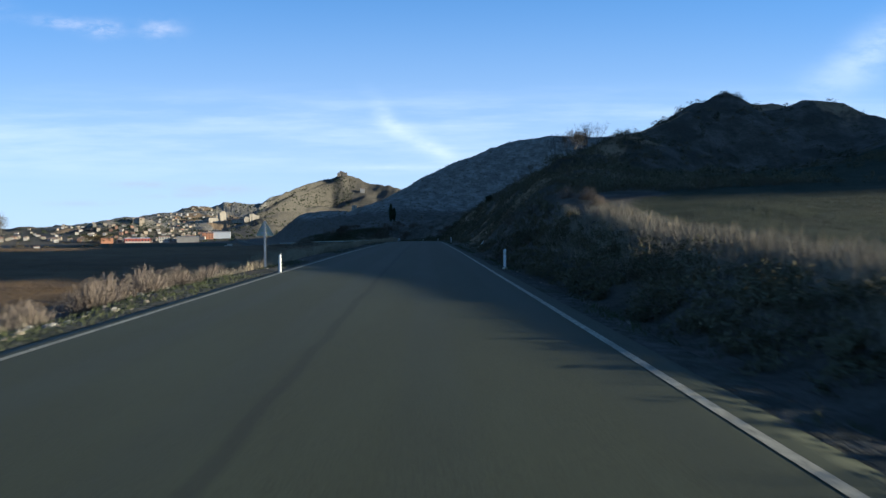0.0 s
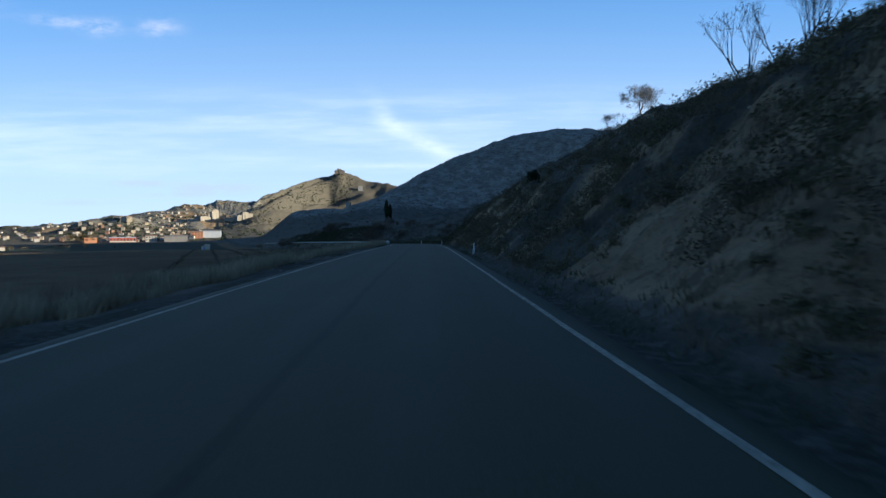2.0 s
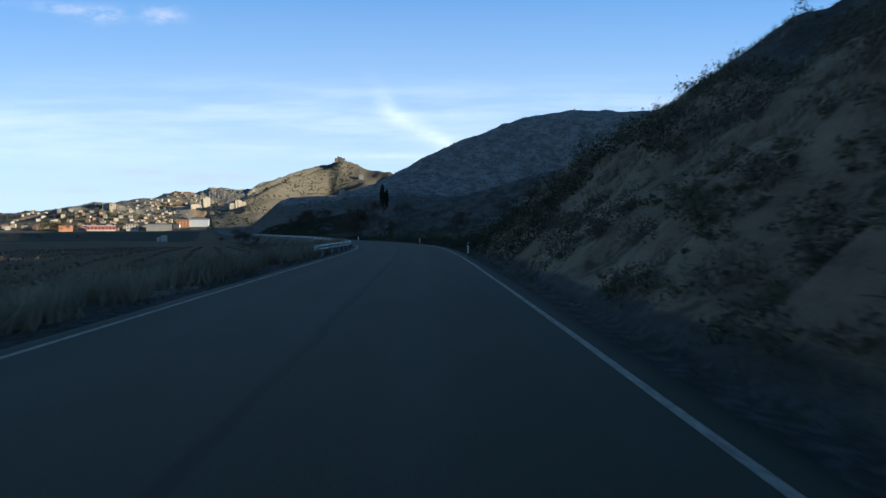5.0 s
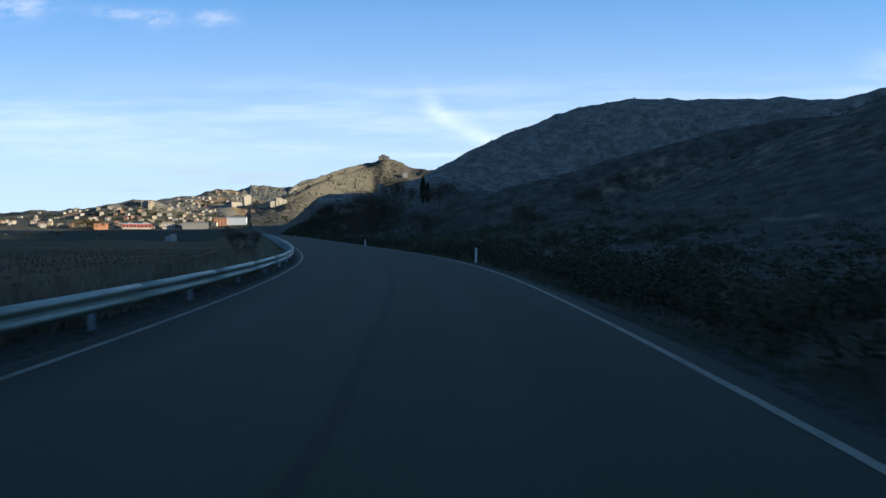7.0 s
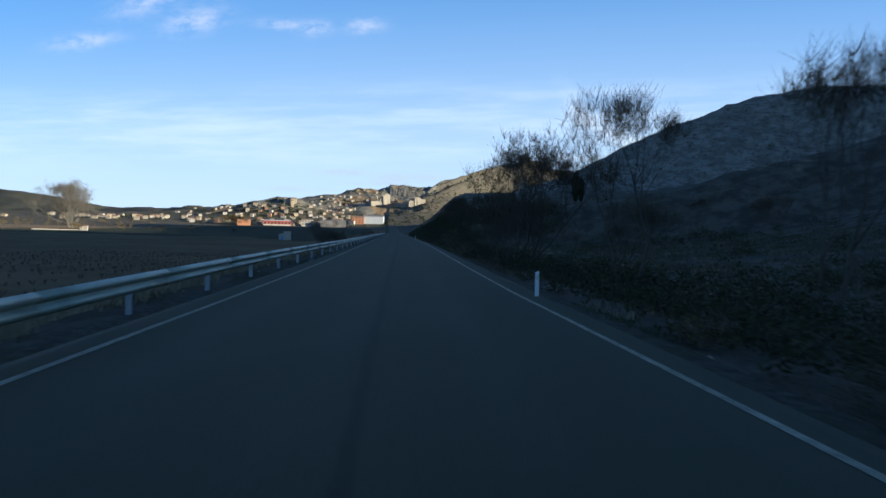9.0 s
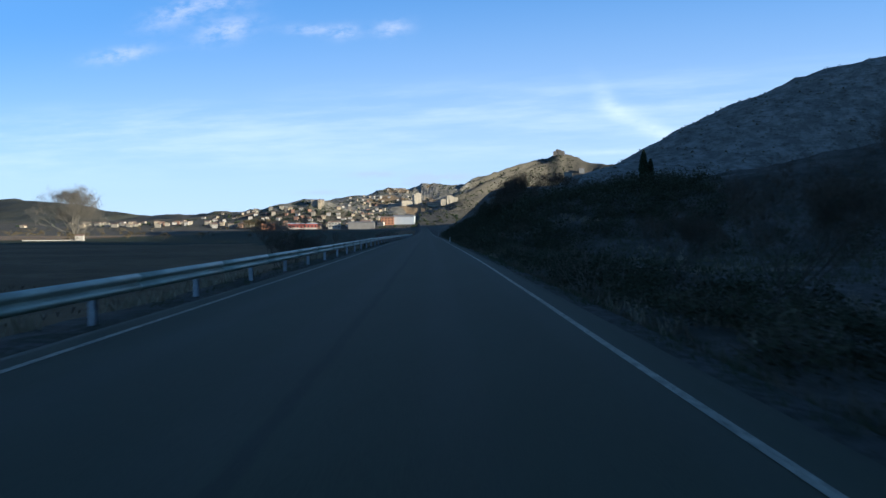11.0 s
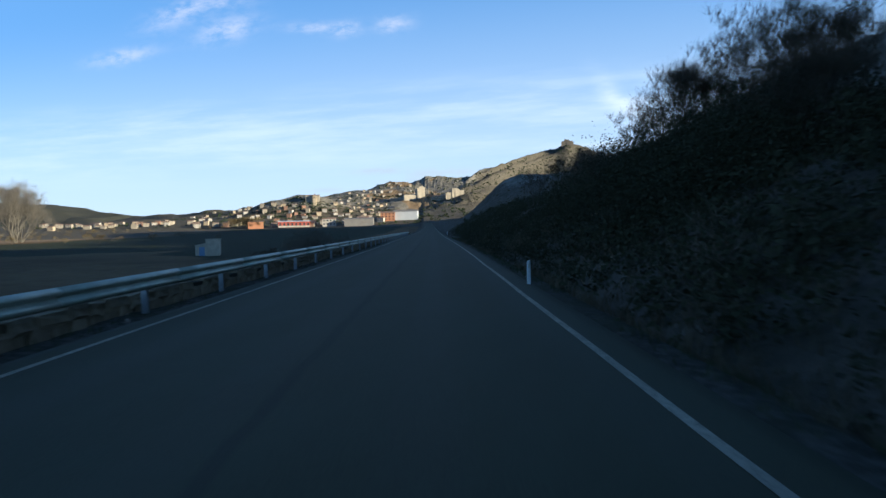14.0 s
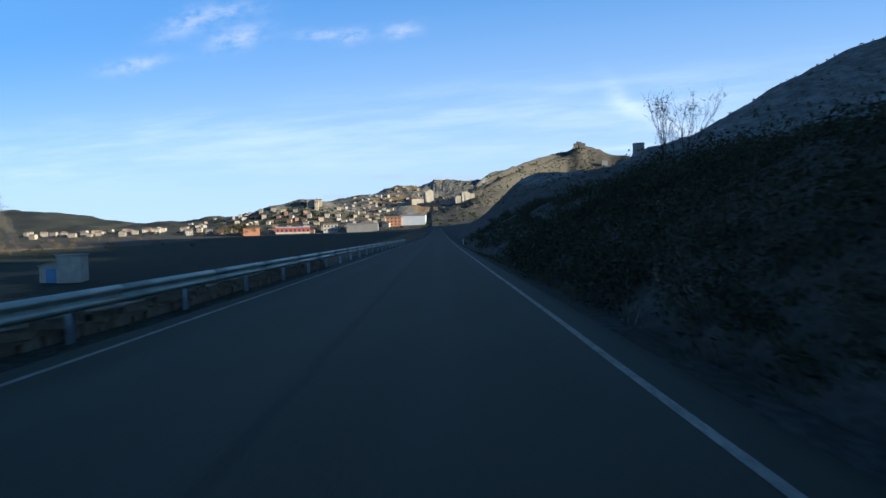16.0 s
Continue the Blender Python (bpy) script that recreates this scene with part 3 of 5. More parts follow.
class Geo:
    """Collects corners and faces for one mesh."""

    def __init__(self):
        self.v, self.f, self.n, self.arrays = [], [], 0, []

    def faces(self, verts, faces):
        base = self.n
        self.v.extend(tuple(p) for p in verts)
        self.f.extend(tuple(base + i for i in q) for q in faces)
        self.n += len(verts)

    def box(self, x0, y0, z0, x1, y1, z1, m=None):
        p = [(x, y, z) for z in (z0, z1) for x, y in ((x0, y0), (x1, y0), (x1, y1), (x0, y1))]
        if m is not None:
            p = [m @ Vector(q) for q in p]
        self.faces(p, [(3, 2, 1, 0), (4, 5, 6, 7), (0, 1, 5, 4), (1, 2, 6, 5), (2, 3, 7, 6), (3, 0, 4, 7)])

    def tube(self, a, b, ra, rb, sides=5, cap=False):
        a, b = np.array(a, float), np.array(b, float)
        d = (b - a) / (np.linalg.norm(b - a) + 1e-9)
        u = np.cross(d, (0.31, 0.87, 0.39) if abs(d[1]) < 0.9 else (1, 0, 0))
        u /= np.linalg.norm(u)
        w = np.cross(d, u)
        ang = np.arange(sides) * 2 * np.pi / sides
        ring = np.cos(ang)[:, None] * u + np.sin(ang)[:, None] * w
        pts = np.vstack([a + ra * ring, b + rb * ring])
        fs = [(i, (i + 1) % sides, sides + (i + 1) % sides, sides + i) for i in range(sides)]
        if cap:
            fs += [tuple(range(sides))[::-1], tuple(range(sides, 2 * sides))]
        self.faces(pts, fs)

    def loft(self, rings, cap=True):
        """Skin over closed rings of the same count."""
        k = len(rings[0])
        pts = [p for r in rings for p in r]
        fs = [(i * k + j, i * k + (j + 1) % k, (i + 1) * k + (j + 1) % k, (i + 1) * k + j) for i in range(len(rings) - 1) for j in range(k)]
        if cap:
            fs += [tuple(range(k))[::-1], tuple(range(len(pts) - k, len(pts)))]
        self.faces(pts, fs)

    def quads(self, corners):
        """Many separate quads (or triangles) at once, from an array n x 4 x 3."""
        self.arrays.append(np.asarray(corners, np.float32))

    def mesh(self, name, mat, flat=False):
        me = bpy.data.meshes.new(name)
        co, loops, starts = [np.array(self.v, np.float32).reshape(-1, 3)], [np.array([i for q in self.f for i in q], np.int32)], []
        pos = 0
        for q in self.f:
            starts.append(pos)
            pos += len(q)
        starts = [np.array(starts, np.int32)]
        nv = len(self.v)
        for a in self.arrays:
            k, c, _ = a.shape
            co.append(a.reshape(-1, 3))
            loops.append(np.arange(nv, nv + k * c, dtype=np.int32))
            starts.append(pos + np.arange(k, dtype=np.int32) * c)
            nv, pos = nv + k * c, pos + k * c
        co, loops, starts = np.vstack(co), np.concatenate(loops), np.concatenate(starts)
        me.vertices.add(len(co))
        me.vertices.foreach_set("co", co.ravel())
        me.loops.add(len(loops))
        me.loops.foreach_set("vertex_index", loops)
        me.polygons.add(len(starts))
        me.polygons.foreach_set("loop_start", starts)
        me.polygons.foreach_set("use_smooth", np.full(len(starts), not flat))
        me.update(calc_edges=True)
        me.materials.append(mat)
        return me


def thing(name, m, label, category, group="", kind=""):
    ob = new(name)
    ob.matrix_basis = m
    return tagged(ob, label, category, group, kind)


def part(name, geo, mat, parent, label="", flat=True):
    ob = new(name, geo.mesh(name, mat, flat) if isinstance(geo, Geo) else geo)
    ob.parent = parent
    return tagged(ob, label)


def spot(y, lateral):
    """The place at that distance from the road's middle, and the road's heading there."""
    h = float(heading(y))
    return float(road_x(y)) + lateral * math.cos(h), y - lateral * math.sin(h), h


def leaf_quads(centres, size, r):
    """Small bent-looking leaves: randomly turned diamonds."""
    n = len(centres)
    a = r.normal(size=(n, 3))
    a /= np.linalg.norm(a, axis=1, keepdims=True)
    b = np.cross(a, r.normal(size=(n, 3)))
    b /= np.linalg.norm(b, axis=1, keepdims=True) + 1e-9
    s = size * r.uniform(0.6, 1.4, (n, 1))
    c = np.asarray(centres)
    return np.stack([c - a * s, c + b * s * 0.45, c + a * s, c - b * s * 0.45], 1)


# ---------------------------------------------------------------- plants


def branches(geo, p, d, length, r, level, rnd, tips, spread=0.55, lift=0.25, kids=(3, 5), sides=5):
    """A limb of a few bent pieces that forks until it is a twig."""
    steps = 3 if level > 0 else 2
    for k in range(steps):
        d = d + rnd.normal(0, 0.13, 3) + (0, 0, lift * 0.12)
        d /= np.linalg.norm(d)
        q = p + d * length / steps
        r2 = r * (1 - 0.28 / steps * 1.6)
        geo.tube(p, q, r, r2, max(3, sides))
        p, r = q, r2
        if level > 0 and k > 0:
            side_shoot(geo, p, d, length, r, level, rnd, tips, spread, lift, kids, sides, 1)
    if level > 0:
        side_shoot(geo, p, d, length, r, level, rnd, tips, spread, lift, kids, sides, int(rnd.integers(*kids)))
    else:
        tips.append(p)


def side_shoot(geo, p, d, length, r, level, rnd, tips, spread, lift, kids, sides, count):
    for _ in range(count):
        e = d + rnd.normal(0, spread, 3) + (0, 0, lift)
        e /= np.linalg.norm(e)
        branches(geo, p, e, length * rnd.uniform(0.55, 0.8), r * 0.62, level - 1, rnd, tips, spread, lift, kids, 3 if level < 3 else sides)


def make_tree(name, height, seed, label, category, levels=3, stems=1, leaves=300, leaf=0.07, leaf_mat=None, spread=0.55, lift=0.25,
              trunk_share=0.3, width=1.0, trunk_r=None, twig_mat=None, group="", kids=(3, 5), twigs=4, up=0.7, thin=1.0, low=0.0, crown_mat=None):
    """A tapered trunk or several stems with forked limbs, and a crown of thin twigs and leaves."""
    rnd = np.random.default_rng(seed)
    wood, tips = Geo(), []
    r = trunk_r or height * 0.022
    for s in range(stems):
        lean = rnd.normal(0, 0.10 if stems == 1 else 0.33, 3) * (1, 1, 0) + (0, 0, 1)
        lean /= np.linalg.norm(lean)
        p = np.array([*rnd.normal(0, 0.12 * (stems > 1), 2), -0.25])
        top = height * trunk_share * rnd.uniform(0.85, 1.15)
        mid = p + lean * top * 0.5 + rnd.normal(0, 0.05, 3)
        end = p + lean * top + rnd.normal(0, 0.06, 3)
        k = r if stems == 1 else r * 0.6
        wood.tube(p, p + (mid - p) * 0.2, k * 1.5, k * 1.08, 7)
        wood.tube(p + (mid - p) * 0.2, mid, k * 1.08, k * 0.95, 7)
        wood.tube(mid, end, k * 0.95, k * 0.8, 7)
        for _ in range(4 if stems == 1 else 2):
            e = lean + rnd.normal(0, spread, 3) + (0, 0, lift)
            e /= np.linalg.norm(e)
            branches(wood, end, e, height * (1 - trunk_share) * 0.45, k * 0.6, levels, rnd, tips, spread, lift, kids)
    v = np.array(wood.v)
    k = height / max(v[:, 2].max(), 0.1)
    sc = np.array([k * width, k * width, k])
    wood.v = [tuple(q) for q in v * sc]
    root = thing(name, Matrix.Identity(4), label, category, group)
    part("trunk", wood, twig_mat or M_BARK, root, flat=False)
    tips = np.array(tips) * sc
    crown = Geo()
    tw = tips[rnd.integers(0, len(tips), len(tips) * twigs)] + rnd.normal(0, height * 0.004, (len(tips) * twigs, 3))
    d = rnd.normal(0, 1, tw.shape) * (1, 1, 0.7) + (0, 0, up)
    d /= np.linalg.norm(d, axis=1, keepdims=True)
    ln = height * rnd.uniform(0.05, 0.12, (len(tw), 1))
    w = np.cross(d, rnd.normal(size=d.shape))
    w *= thin * (0.004 + height * 0.0011) / np.linalg.norm(w, axis=1, keepdims=True)
    crown.quads(np.stack([tw - w, tw + w, tw + d * ln + w * 0.3, tw + d * ln - w * 0.3], 1))
    part("twig_mass", crown, crown_mat or twig_mat or M_TWIG, root)
    if leaves:
        lv = Geo()
        odds = np.exp(-low * tips[:, 2] / height)
        c = tips[rnd.choice(len(tips), leaves, p=odds / odds.sum())] + rnd.normal(0, height * 0.03, (leaves, 3))
        lv.quads(leaf_quads(c, leaf, rnd))
        part("leaves", lv, leaf_mat or M_DRYLEAF, root)
    return root


def stand(root, x, y, turn, size=1.0, sink=0.0, tilt=0.0):
    """Puts a thing on the land."""
    m = pose(x, y, land(x, y) - sink, tilt, 0, turn) @ Matrix.Scale(size, 4)
    return m


def place_first(root, m):
    root.matrix_basis = m
    return root


def again(root, m):
    """Another of the same kind; the pose may carry a scale."""
    ob = copy_thing(root, m)
    ob.matrix_basis = m
    return ob


def shrub_cloud(rnd, height, width, leaves, size, hollow=0.55):
    """Leaves in uneven clumps that make a ragged bush."""
    k = max(5, int(leaves / 28))
    ang, rad, up = rnd.uniform(0, 2 * np.pi, k), np.sqrt(rnd.uniform(0, 1, k)) * width * 0.5, rnd.uniform(0.15, 0.95, k)
    cz = height * up * (1 - 0.45 * (rad / (width * 0.5)) ** 2)
    cen = np.stack([np.cos(ang) * rad, np.sin(ang) * rad, cz], 1)
    pick = rnd.integers(0, k, leaves)
    pts = cen[pick] + rnd.normal(0, 1, (leaves, 3)) * (width * 0.11, width * 0.11, height * 0.12)
    pts[:, 2] = np.abs(pts[:, 2])
    return leaf_quads(pts, size, rnd), cen


def make_shrub(name, height, width, seed, label, leaf_mat, leaves=420, size=0.06, group=""):
    rnd = np.random.default_rng(seed)
    root = thing(name, Matrix.Identity(4), label, "shrub", group)
    q, cen = shrub_cloud(rnd, height, width, leaves, size)
    wood = Geo()
    for c in cen:
        b = np.array([*(c[:2] * 0.15), -0.1])
        mid = (b + c) / 2 + rnd.normal(0, 0.06 * height, 3)
        wood.tube(b, mid, 0.018, 0.012, 4)
        wood.tube(mid, c, 0.012, 0.006, 3)
        for _ in range(3):
            e = c + rnd.normal(0, 0.16, 3) * (width, width, height) + (0, 0, 0.1 * height)
            wood.tube(c, e, 0.006, 0.003, 3)
    part("woody_base", wood, M_TWIG, root, flat=False)
    g = Geo()
    g.quads(q)
    part("foliage", g, leaf_mat, root)
    return root


def blades(xs, ys, zs, tall, rnd, per=5, width=0.018):
    """Tufts of thin bent blades standing at the given places."""
    n = len(xs)
    base = np.repeat(np.stack([xs, ys, zs], 1), per, 0) + rnd.normal(0, 0.07, (n * per, 3)) * (1, 1, 0)
    t = np.repeat(tall, per)[:, None] * rnd.uniform(0.55, 1.15, (n * per, 1))
    lean = rnd.normal(0, 0.28, (n * per, 3)) * (1, 1, 0)
    tip = base + (lean + (0, 0, 1)) * t
    w = rnd.normal(size=(n * per, 3)) * (1, 1, 0)
    w *= width / (np.linalg.norm(w, axis=1, keepdims=True) + 1e-9)
    return np.stack([base - w, base + w, tip], 1)


# ---------------------------------------------------------------- roadside posts


def make_post():
    root = thing("delineator_post", Matrix.Identity(4), "white plastic roadside marker post with a small reflector", "marker post", "roadside marker posts")
    body = Geo()
    prof = [(-0.06, -0.02), (-0.045, -0.045), (0, -0.055), (0.045, -0.045), (0.06, -0.02), (0.055, 0.035), (0, 0.045), (-0.055, 0.035)]
    rings = [[(x * k, y * k, z) for x, y in prof] for k, z in ((0.80, -0.25), (0.80, 0.05), (0.77, 0.36), (0.75, 0.62))]
    rings.append([(x * 0.75, y * 0.75, 0.67 + x * 0.28) for x, y in prof])
    rings.append([(x * 0.60, y * 0.60, 0.69 + x * 0.28) for x, y in prof])
    body.loft(rings)
    part("body", body, M_WHITE, root, flat=False)
    ref = Geo()
    ref.box(-0.018, -0.050, 0.50, 0.018, -0.036, 0.60)
    part("reflector", ref, M_REFLECT, root)
    foot = Geo()
    rings = [[(math.cos(a) * k, math.sin(a) * k, z) for a in np.arange(9) * 2 * np.pi / 9] for k, z in ((0.10, -0.2), (0.095, 0.03), (0.07, 0.05))]
    foot.loft(rings)
    part("foot", foot, M_CONCRETE, root, "small rough concrete footing")
    return root


def post_pose(x, y, tilt=0.0):
    return pose(x, y, max(land(x, y), float(road_z(y)) - 0.12), tilt, tilt * 0.4, math.degrees(-heading(y)))


POSTS = [(2.8, 24.8), (3.3, 86.6), (3.0, 151.6), (-0.25, 187.6), (-10.4, 221.7), (-46.7, 340.3), (-83.3, 459.0), (-4.85, 23.4)]
post = place_first(make_post(), post_pose(*POSTS[0]))
for x, y in POSTS[1:]:
    again(post, post_pose(x, y, float(rng.normal(0, 1.5))))
bent = again(post, pose(3.55, 45.6, land(3.55, 45.6) - 0.02, 0, 36, 0) @ Matrix.Scale(0.72, 4))
bent["label"] = "white plastic roadside marker post knocked over against the bank"

# the warning sign that turns its back
sx, sy = -6.6, 29.0
sign = thing("warning_sign", pose(sx, sy, land(sx, sy), 0, 0, 4), "bare grey back of a triangular warning sign on a steel post", "road sign")
g = Geo()
g.box(-0.04, -0.02, -0.3, 0.04, 0.02, 1.92)
part("post", g, M_STEEL_DULL, sign)
g = Geo()


def rounded_triangle(side, y, cz, r=0.05):
    h = side * math.sqrt(3) / 2
    pts = []
    for cx, czz, a0 in ((-side / 2 + r * 1.7, -h / 3 + r, 210), (side / 2 - r * 1.7, -h / 3 + r, 330), (0, h * 2 / 3 - 2 * r, 90)):
        for k in range(-2, 3):
            a = radians(a0 + k * 25)
            pts.append((cx + r * math.cos(a), y, cz + czz + r * math.sin(a)))
    return pts


g.loft([rounded_triangle(0.78, 0.025, 1.52), rounded_triangle(0.78, 0.032, 1.52)])
part("plate", g, M_STEEL, sign, "galvanised triangular plate")
g = Geo()
g.loft([rounded_triangle(0.78, -0.004, 1.52), rounded_triangle(0.78, 0.0245, 1.52)], cap=False)
part("rim", g, M_STEEL_DULL, sign)
for z in (1.42, 1.66):
    g = Geo()
    g.box(-0.16, 0.0205, z - 0.025, 0.16, 0.0245, z + 0.025)
    part("bracket", g, M_STEEL_DULL, sign)

# ---------------------------------------------------------------- guard rail
RAIL_LAT = -HALF - 0.64
RAIL_STEP = 4.56
rail_dz = spline([130, 150, 165, 180, 197, 215, 250, 300, 480], [-0.06, -0.07, -0.15, -0.20, -0.18, -0.06, -0.02, 0.02, 0.02])
W_PROFILE = [(0.0, 0.70), (0.028, 0.685), (0.075, 0.655), (0.080, 0.625), (0.075, 0.600), (0.012, 0.560), (0.0, 0.545), (0.012, 0.530),
             (0.075, 0.490), (0.080, 0.465), (0.075, 0.435), (0.028, 0.405), (0.0, 0.39)]
rail = thing("guard_rail", Matrix.Identity(4), "galvanised steel guard rail on short posts along the road", "guard rail")
rail_ends = np.arange(144.6, 470.0, RAIL_STEP)
for k, y0 in enumerate(rail_ends):
    g, rings = Geo(), []
    for y in np.linspace(y0, y0 + RAIL_STEP + 0.06, 5):
        x, yy, h = spot(y, RAIL_LAT)
        z = float(road_z(y) + rail_dz(y))
        prof = [(o - 0.003 * (k % 2), c) for o, c in W_PROFILE] + [(o - 0.006 - 0.003 * (k % 2), c) for o, c in W_PROFILE[::-1]]
        rings.append([(x + o * math.cos(h), yy - o * math.sin(h), z + c) for o, c in prof])
    g.loft(rings)
    part("beam", g, M_STEEL, rail, flat=False)
x, yy, h = spot(144.6, RAIL_LAT)
g, rings = Geo(), []
for a in np.linspace(0, math.pi, 9):
    o, b = 0.082 - 0.11 * (1 - math.cos(a)), -0.11 * math.sin(a)
    zt = float(road_z(144.6) + rail_dz(144.6))
    rings.append([(x + (o + e) * math.cos(h) + b * math.sin(h), yy - (o + e) * math.sin(h) + b * math.cos(h), zt + c) for e, c in ((0, 0.39), (0.006, 0.39), (0.006, 0.70), (0, 0.70))])
g.loft(rings)
part("end_piece", g, M_STEEL, rail, "rounded steel end of the rail", flat=False)
for y0 in rail_ends:
    x, yy, h = spot(y0 + 3.3, RAIL_LAT)
    z = float(road_z(y0 + 3.3) + rail_dz(y0 + 3.3))
    m = pose(x, yy, z, 0, 0, math.degrees(-h))
    g = Geo()
    g.box(-0.20, -0.06, -0.45, -0.192, 0.06, 0.66, m)
    g.box(-0.192, -0.06, -0.45, -0.10, -0.053, 0.66, m)
    g.box(-0.192, 0.053, -0.45, -0.10, 0.06, 0.66, m)
    p = part("rail_post", g, M_STEEL_DULL, rail)
    g = Geo()
    g.box(-0.10, -0.05, 0.47, -0.004, 0.05, 0.62, m)
    part("spacer", g, M_STEEL_DULL, p)

# ---------------------------------------------------------------- pump house in the field


def pump_house():
    x, y = -119.0, 429.5
    z = land(x, y)
    root = thing("pump_house", pose(x, y, z - 0.3, 0, 0, 28) @ Matrix.Scale(0.86, 4), "small rendered pump house with a lower lean-to and a blue door", "hut")
    g = Geo()
    g.box(-0.2, -1.5, -0.4, 2.5, 1.5, 3.55)
    part("tall_block", g, M_CONCRETE, root)
    g = Geo()
    g.box(-0.35, -1.65, 3.55, 2.65, 1.65, 3.70)
    part("roof_slab", g, M_CONCRETE, root)
    g = Geo()
    g.loft([[(-2.3, yy, -0.4), (-0.2, yy, -0.4), (-0.2, yy, 2.75), (-2.3, yy, 2.35)] for yy in (-1.1, 1.3)])
    part("lean_to", g, M_CONCRETE, root)
    g = Geo()
    g.loft([[(-2.45, yy, 2.34), (-0.2, yy, 2.78), (-0.2, yy, 2.90), (-2.45, yy, 2.46)] for yy in (-1.25, 1.4)])
    part("lean_to_roof", g, M_CONCRETE, root)
    g = Geo()
    g.box(-1.55, -1.16, 0.0, -0.45, -1.103, 2.05)
    part("door", g, M_BLUE, root, "faded blue metal door")
    return root


pump_house()

# ---------------------------------------------------------------- dry-stone parapet behind the rail
wall = thing("stone_parapet", Matrix.Identity(4), "low parapet of squared tan stone blocks behind the guard rail", "stone wall")
core = Geo()
rows = []
for y in np.arange(312, 404.1, 2.0):
    x, yy, h = spot(y, RAIL_LAT - 0.62)
    c, s = math.cos(h), math.sin(h)
    z = float(road_z(y)) - 0.34
    rows.append([(x + a * c, yy - a * s, z + b) for a, b in ((-0.18, -0.4), (0.18, -0.4), (0.18, 0.62), (-0.18, 0.62))])
core.loft(rows)
part("mortar_core", core, M_JOINT, wall)


def block_mesh(w, h, d, seed):
    r = np.random.default_rng(seed)
    g = Geo()
    e = 0.055
    rings = []
    for y, k in ((-d / 2, e), (-d / 2 + 0.03, 0), (d / 2 - 0.03, 0), (d / 2, e)):
        base = [(-w / 2 + k, -h / 2 + k), (w / 2 - k, -h / 2 + k), (w / 2 - k, h / 2 - k), (-w / 2 + k, h / 2 - k)]
        rings.append([(a + r.normal(0, 0.022), y + r.normal(0, 0.022), b + r.normal(0, 0.022)) for a, b in base])
    g.loft(rings)
    return g.mesh("stone_block", M_BLOCK, True)


block_kinds = [(w, h, block_mesh(w, h, 0.48, i)) for i, (w, h) in enumerate(((0.55, 0.40), (0.72, 0.40), (0.46, 0.40), (0.62, 0.24), (0.85, 0.24), (0.50, 0.24)))]
for course, (z0, kinds) in enumerate(((-0.30, (0, 1, 2)), (0.12, (0, 1, 2)), (0.45, (3, 4, 5)))):
    y = 312.0
    while y < 404.0:
        w, hh, me = block_kinds[int(rng.choice(kinds))]
        x, yy, h = spot(y + w / 2, RAIL_LAT - 0.62)
        ob = new("stone", me)
        ob.parent = wall
        ob.matrix_basis = pose(x, yy, float(road_z(y)) - 0.34 + z0 + hh / 2 + float(rng.normal(0, 0.018)), 0, float(rng.normal(0, 1.6)), math.degrees(-h) + 90 + float(rng.normal(0, 2.5)))
        y += w + 0.04 + (float(rng.uniform(0.2, 0.9)) if course == 2 and rng.uniform() < 0.16 else 0.0)

# ---------------------------------------------------------------- trees
tree = make_tree("almond_tree", 4.3, 11, "small almond tree with pale dry leaves on the ridge", "tree", 3, 1, 260, 0.05, M_BARK, 0.62, 0.18, 0.30, 1.15, twigs=6, thin=0.9)
place_first(tree, stand(tree, 29.5, 134.5, 20, 1.22))
ob = again(tree, stand(tree, 34.0, 138.0, 140, 0.42))
ob["label"] = "small round leafless bush on the ridge"

sap = make_tree("bare_sapling", 3.6, 12, "leafless thicket sapling with many upright twigs", "tree", 2, 6, 60, 0.05, M_DRYLEAF, 0.38, 0.45, 0.35, 1.1, 0.05, M_TWIG, "leafless saplings", (3, 5))
place_first(sap, stand(sap, 12.5, 88.0, 0, 0.5, 0.1))
for x, y, k in ((13.6, 92.5, 0.4), (15.2, 97, 0.45), (-50.2, 303.6, 1.5), (-48.2, 306.5, 1.1), (-52.5, 309.5, 0.9), (-64.4, 362.6, 1.05), (-64.9, 364.4, 0.9),
                (-78.0, 380.5, 0.62), (-79.6, 384.0, 0.5), (-15.0, 302.0, 0.75), (-12.5, 296.0, 0.6), (-44.0, 356.0, 0.65), (-41.0, 350.0, 0.6)):
    again(sap, stand(sap, x, y, float(rng.uniform(0, 360)), k, 0.1))

t1 = make_tree("wayside_tree", 5.6, 13, "dark wayside tree with a broad crown of bare twigs", "tree", 3, 4, 3200, 0.032, M_LEAF, 0.42, 0.36, 0.22, 1.25, 0.10, M_BARK, "wayside trees", (2, 4), 8, 1.9, 0.55, 6.0, M_BROWNTWIG)
t2 = make_tree("tall_wayside_tree", 6.4, 14, "tall thin wayside tree, nearly leafless", "tree", 3, 2, 420, 0.026, M_LEAF, 0.40, 0.42, 0.34, 0.95, 0.11, M_BARK, "wayside trees", (2, 4), 6, 2.0, 0.5, 1.0, M_BROWNTWIG)
place_first(t1, stand(t1, -13.1, 239.3, 15, 1.12))
place_first(t2, stand(t2, -7.9, 231.6, 80, 1.15))
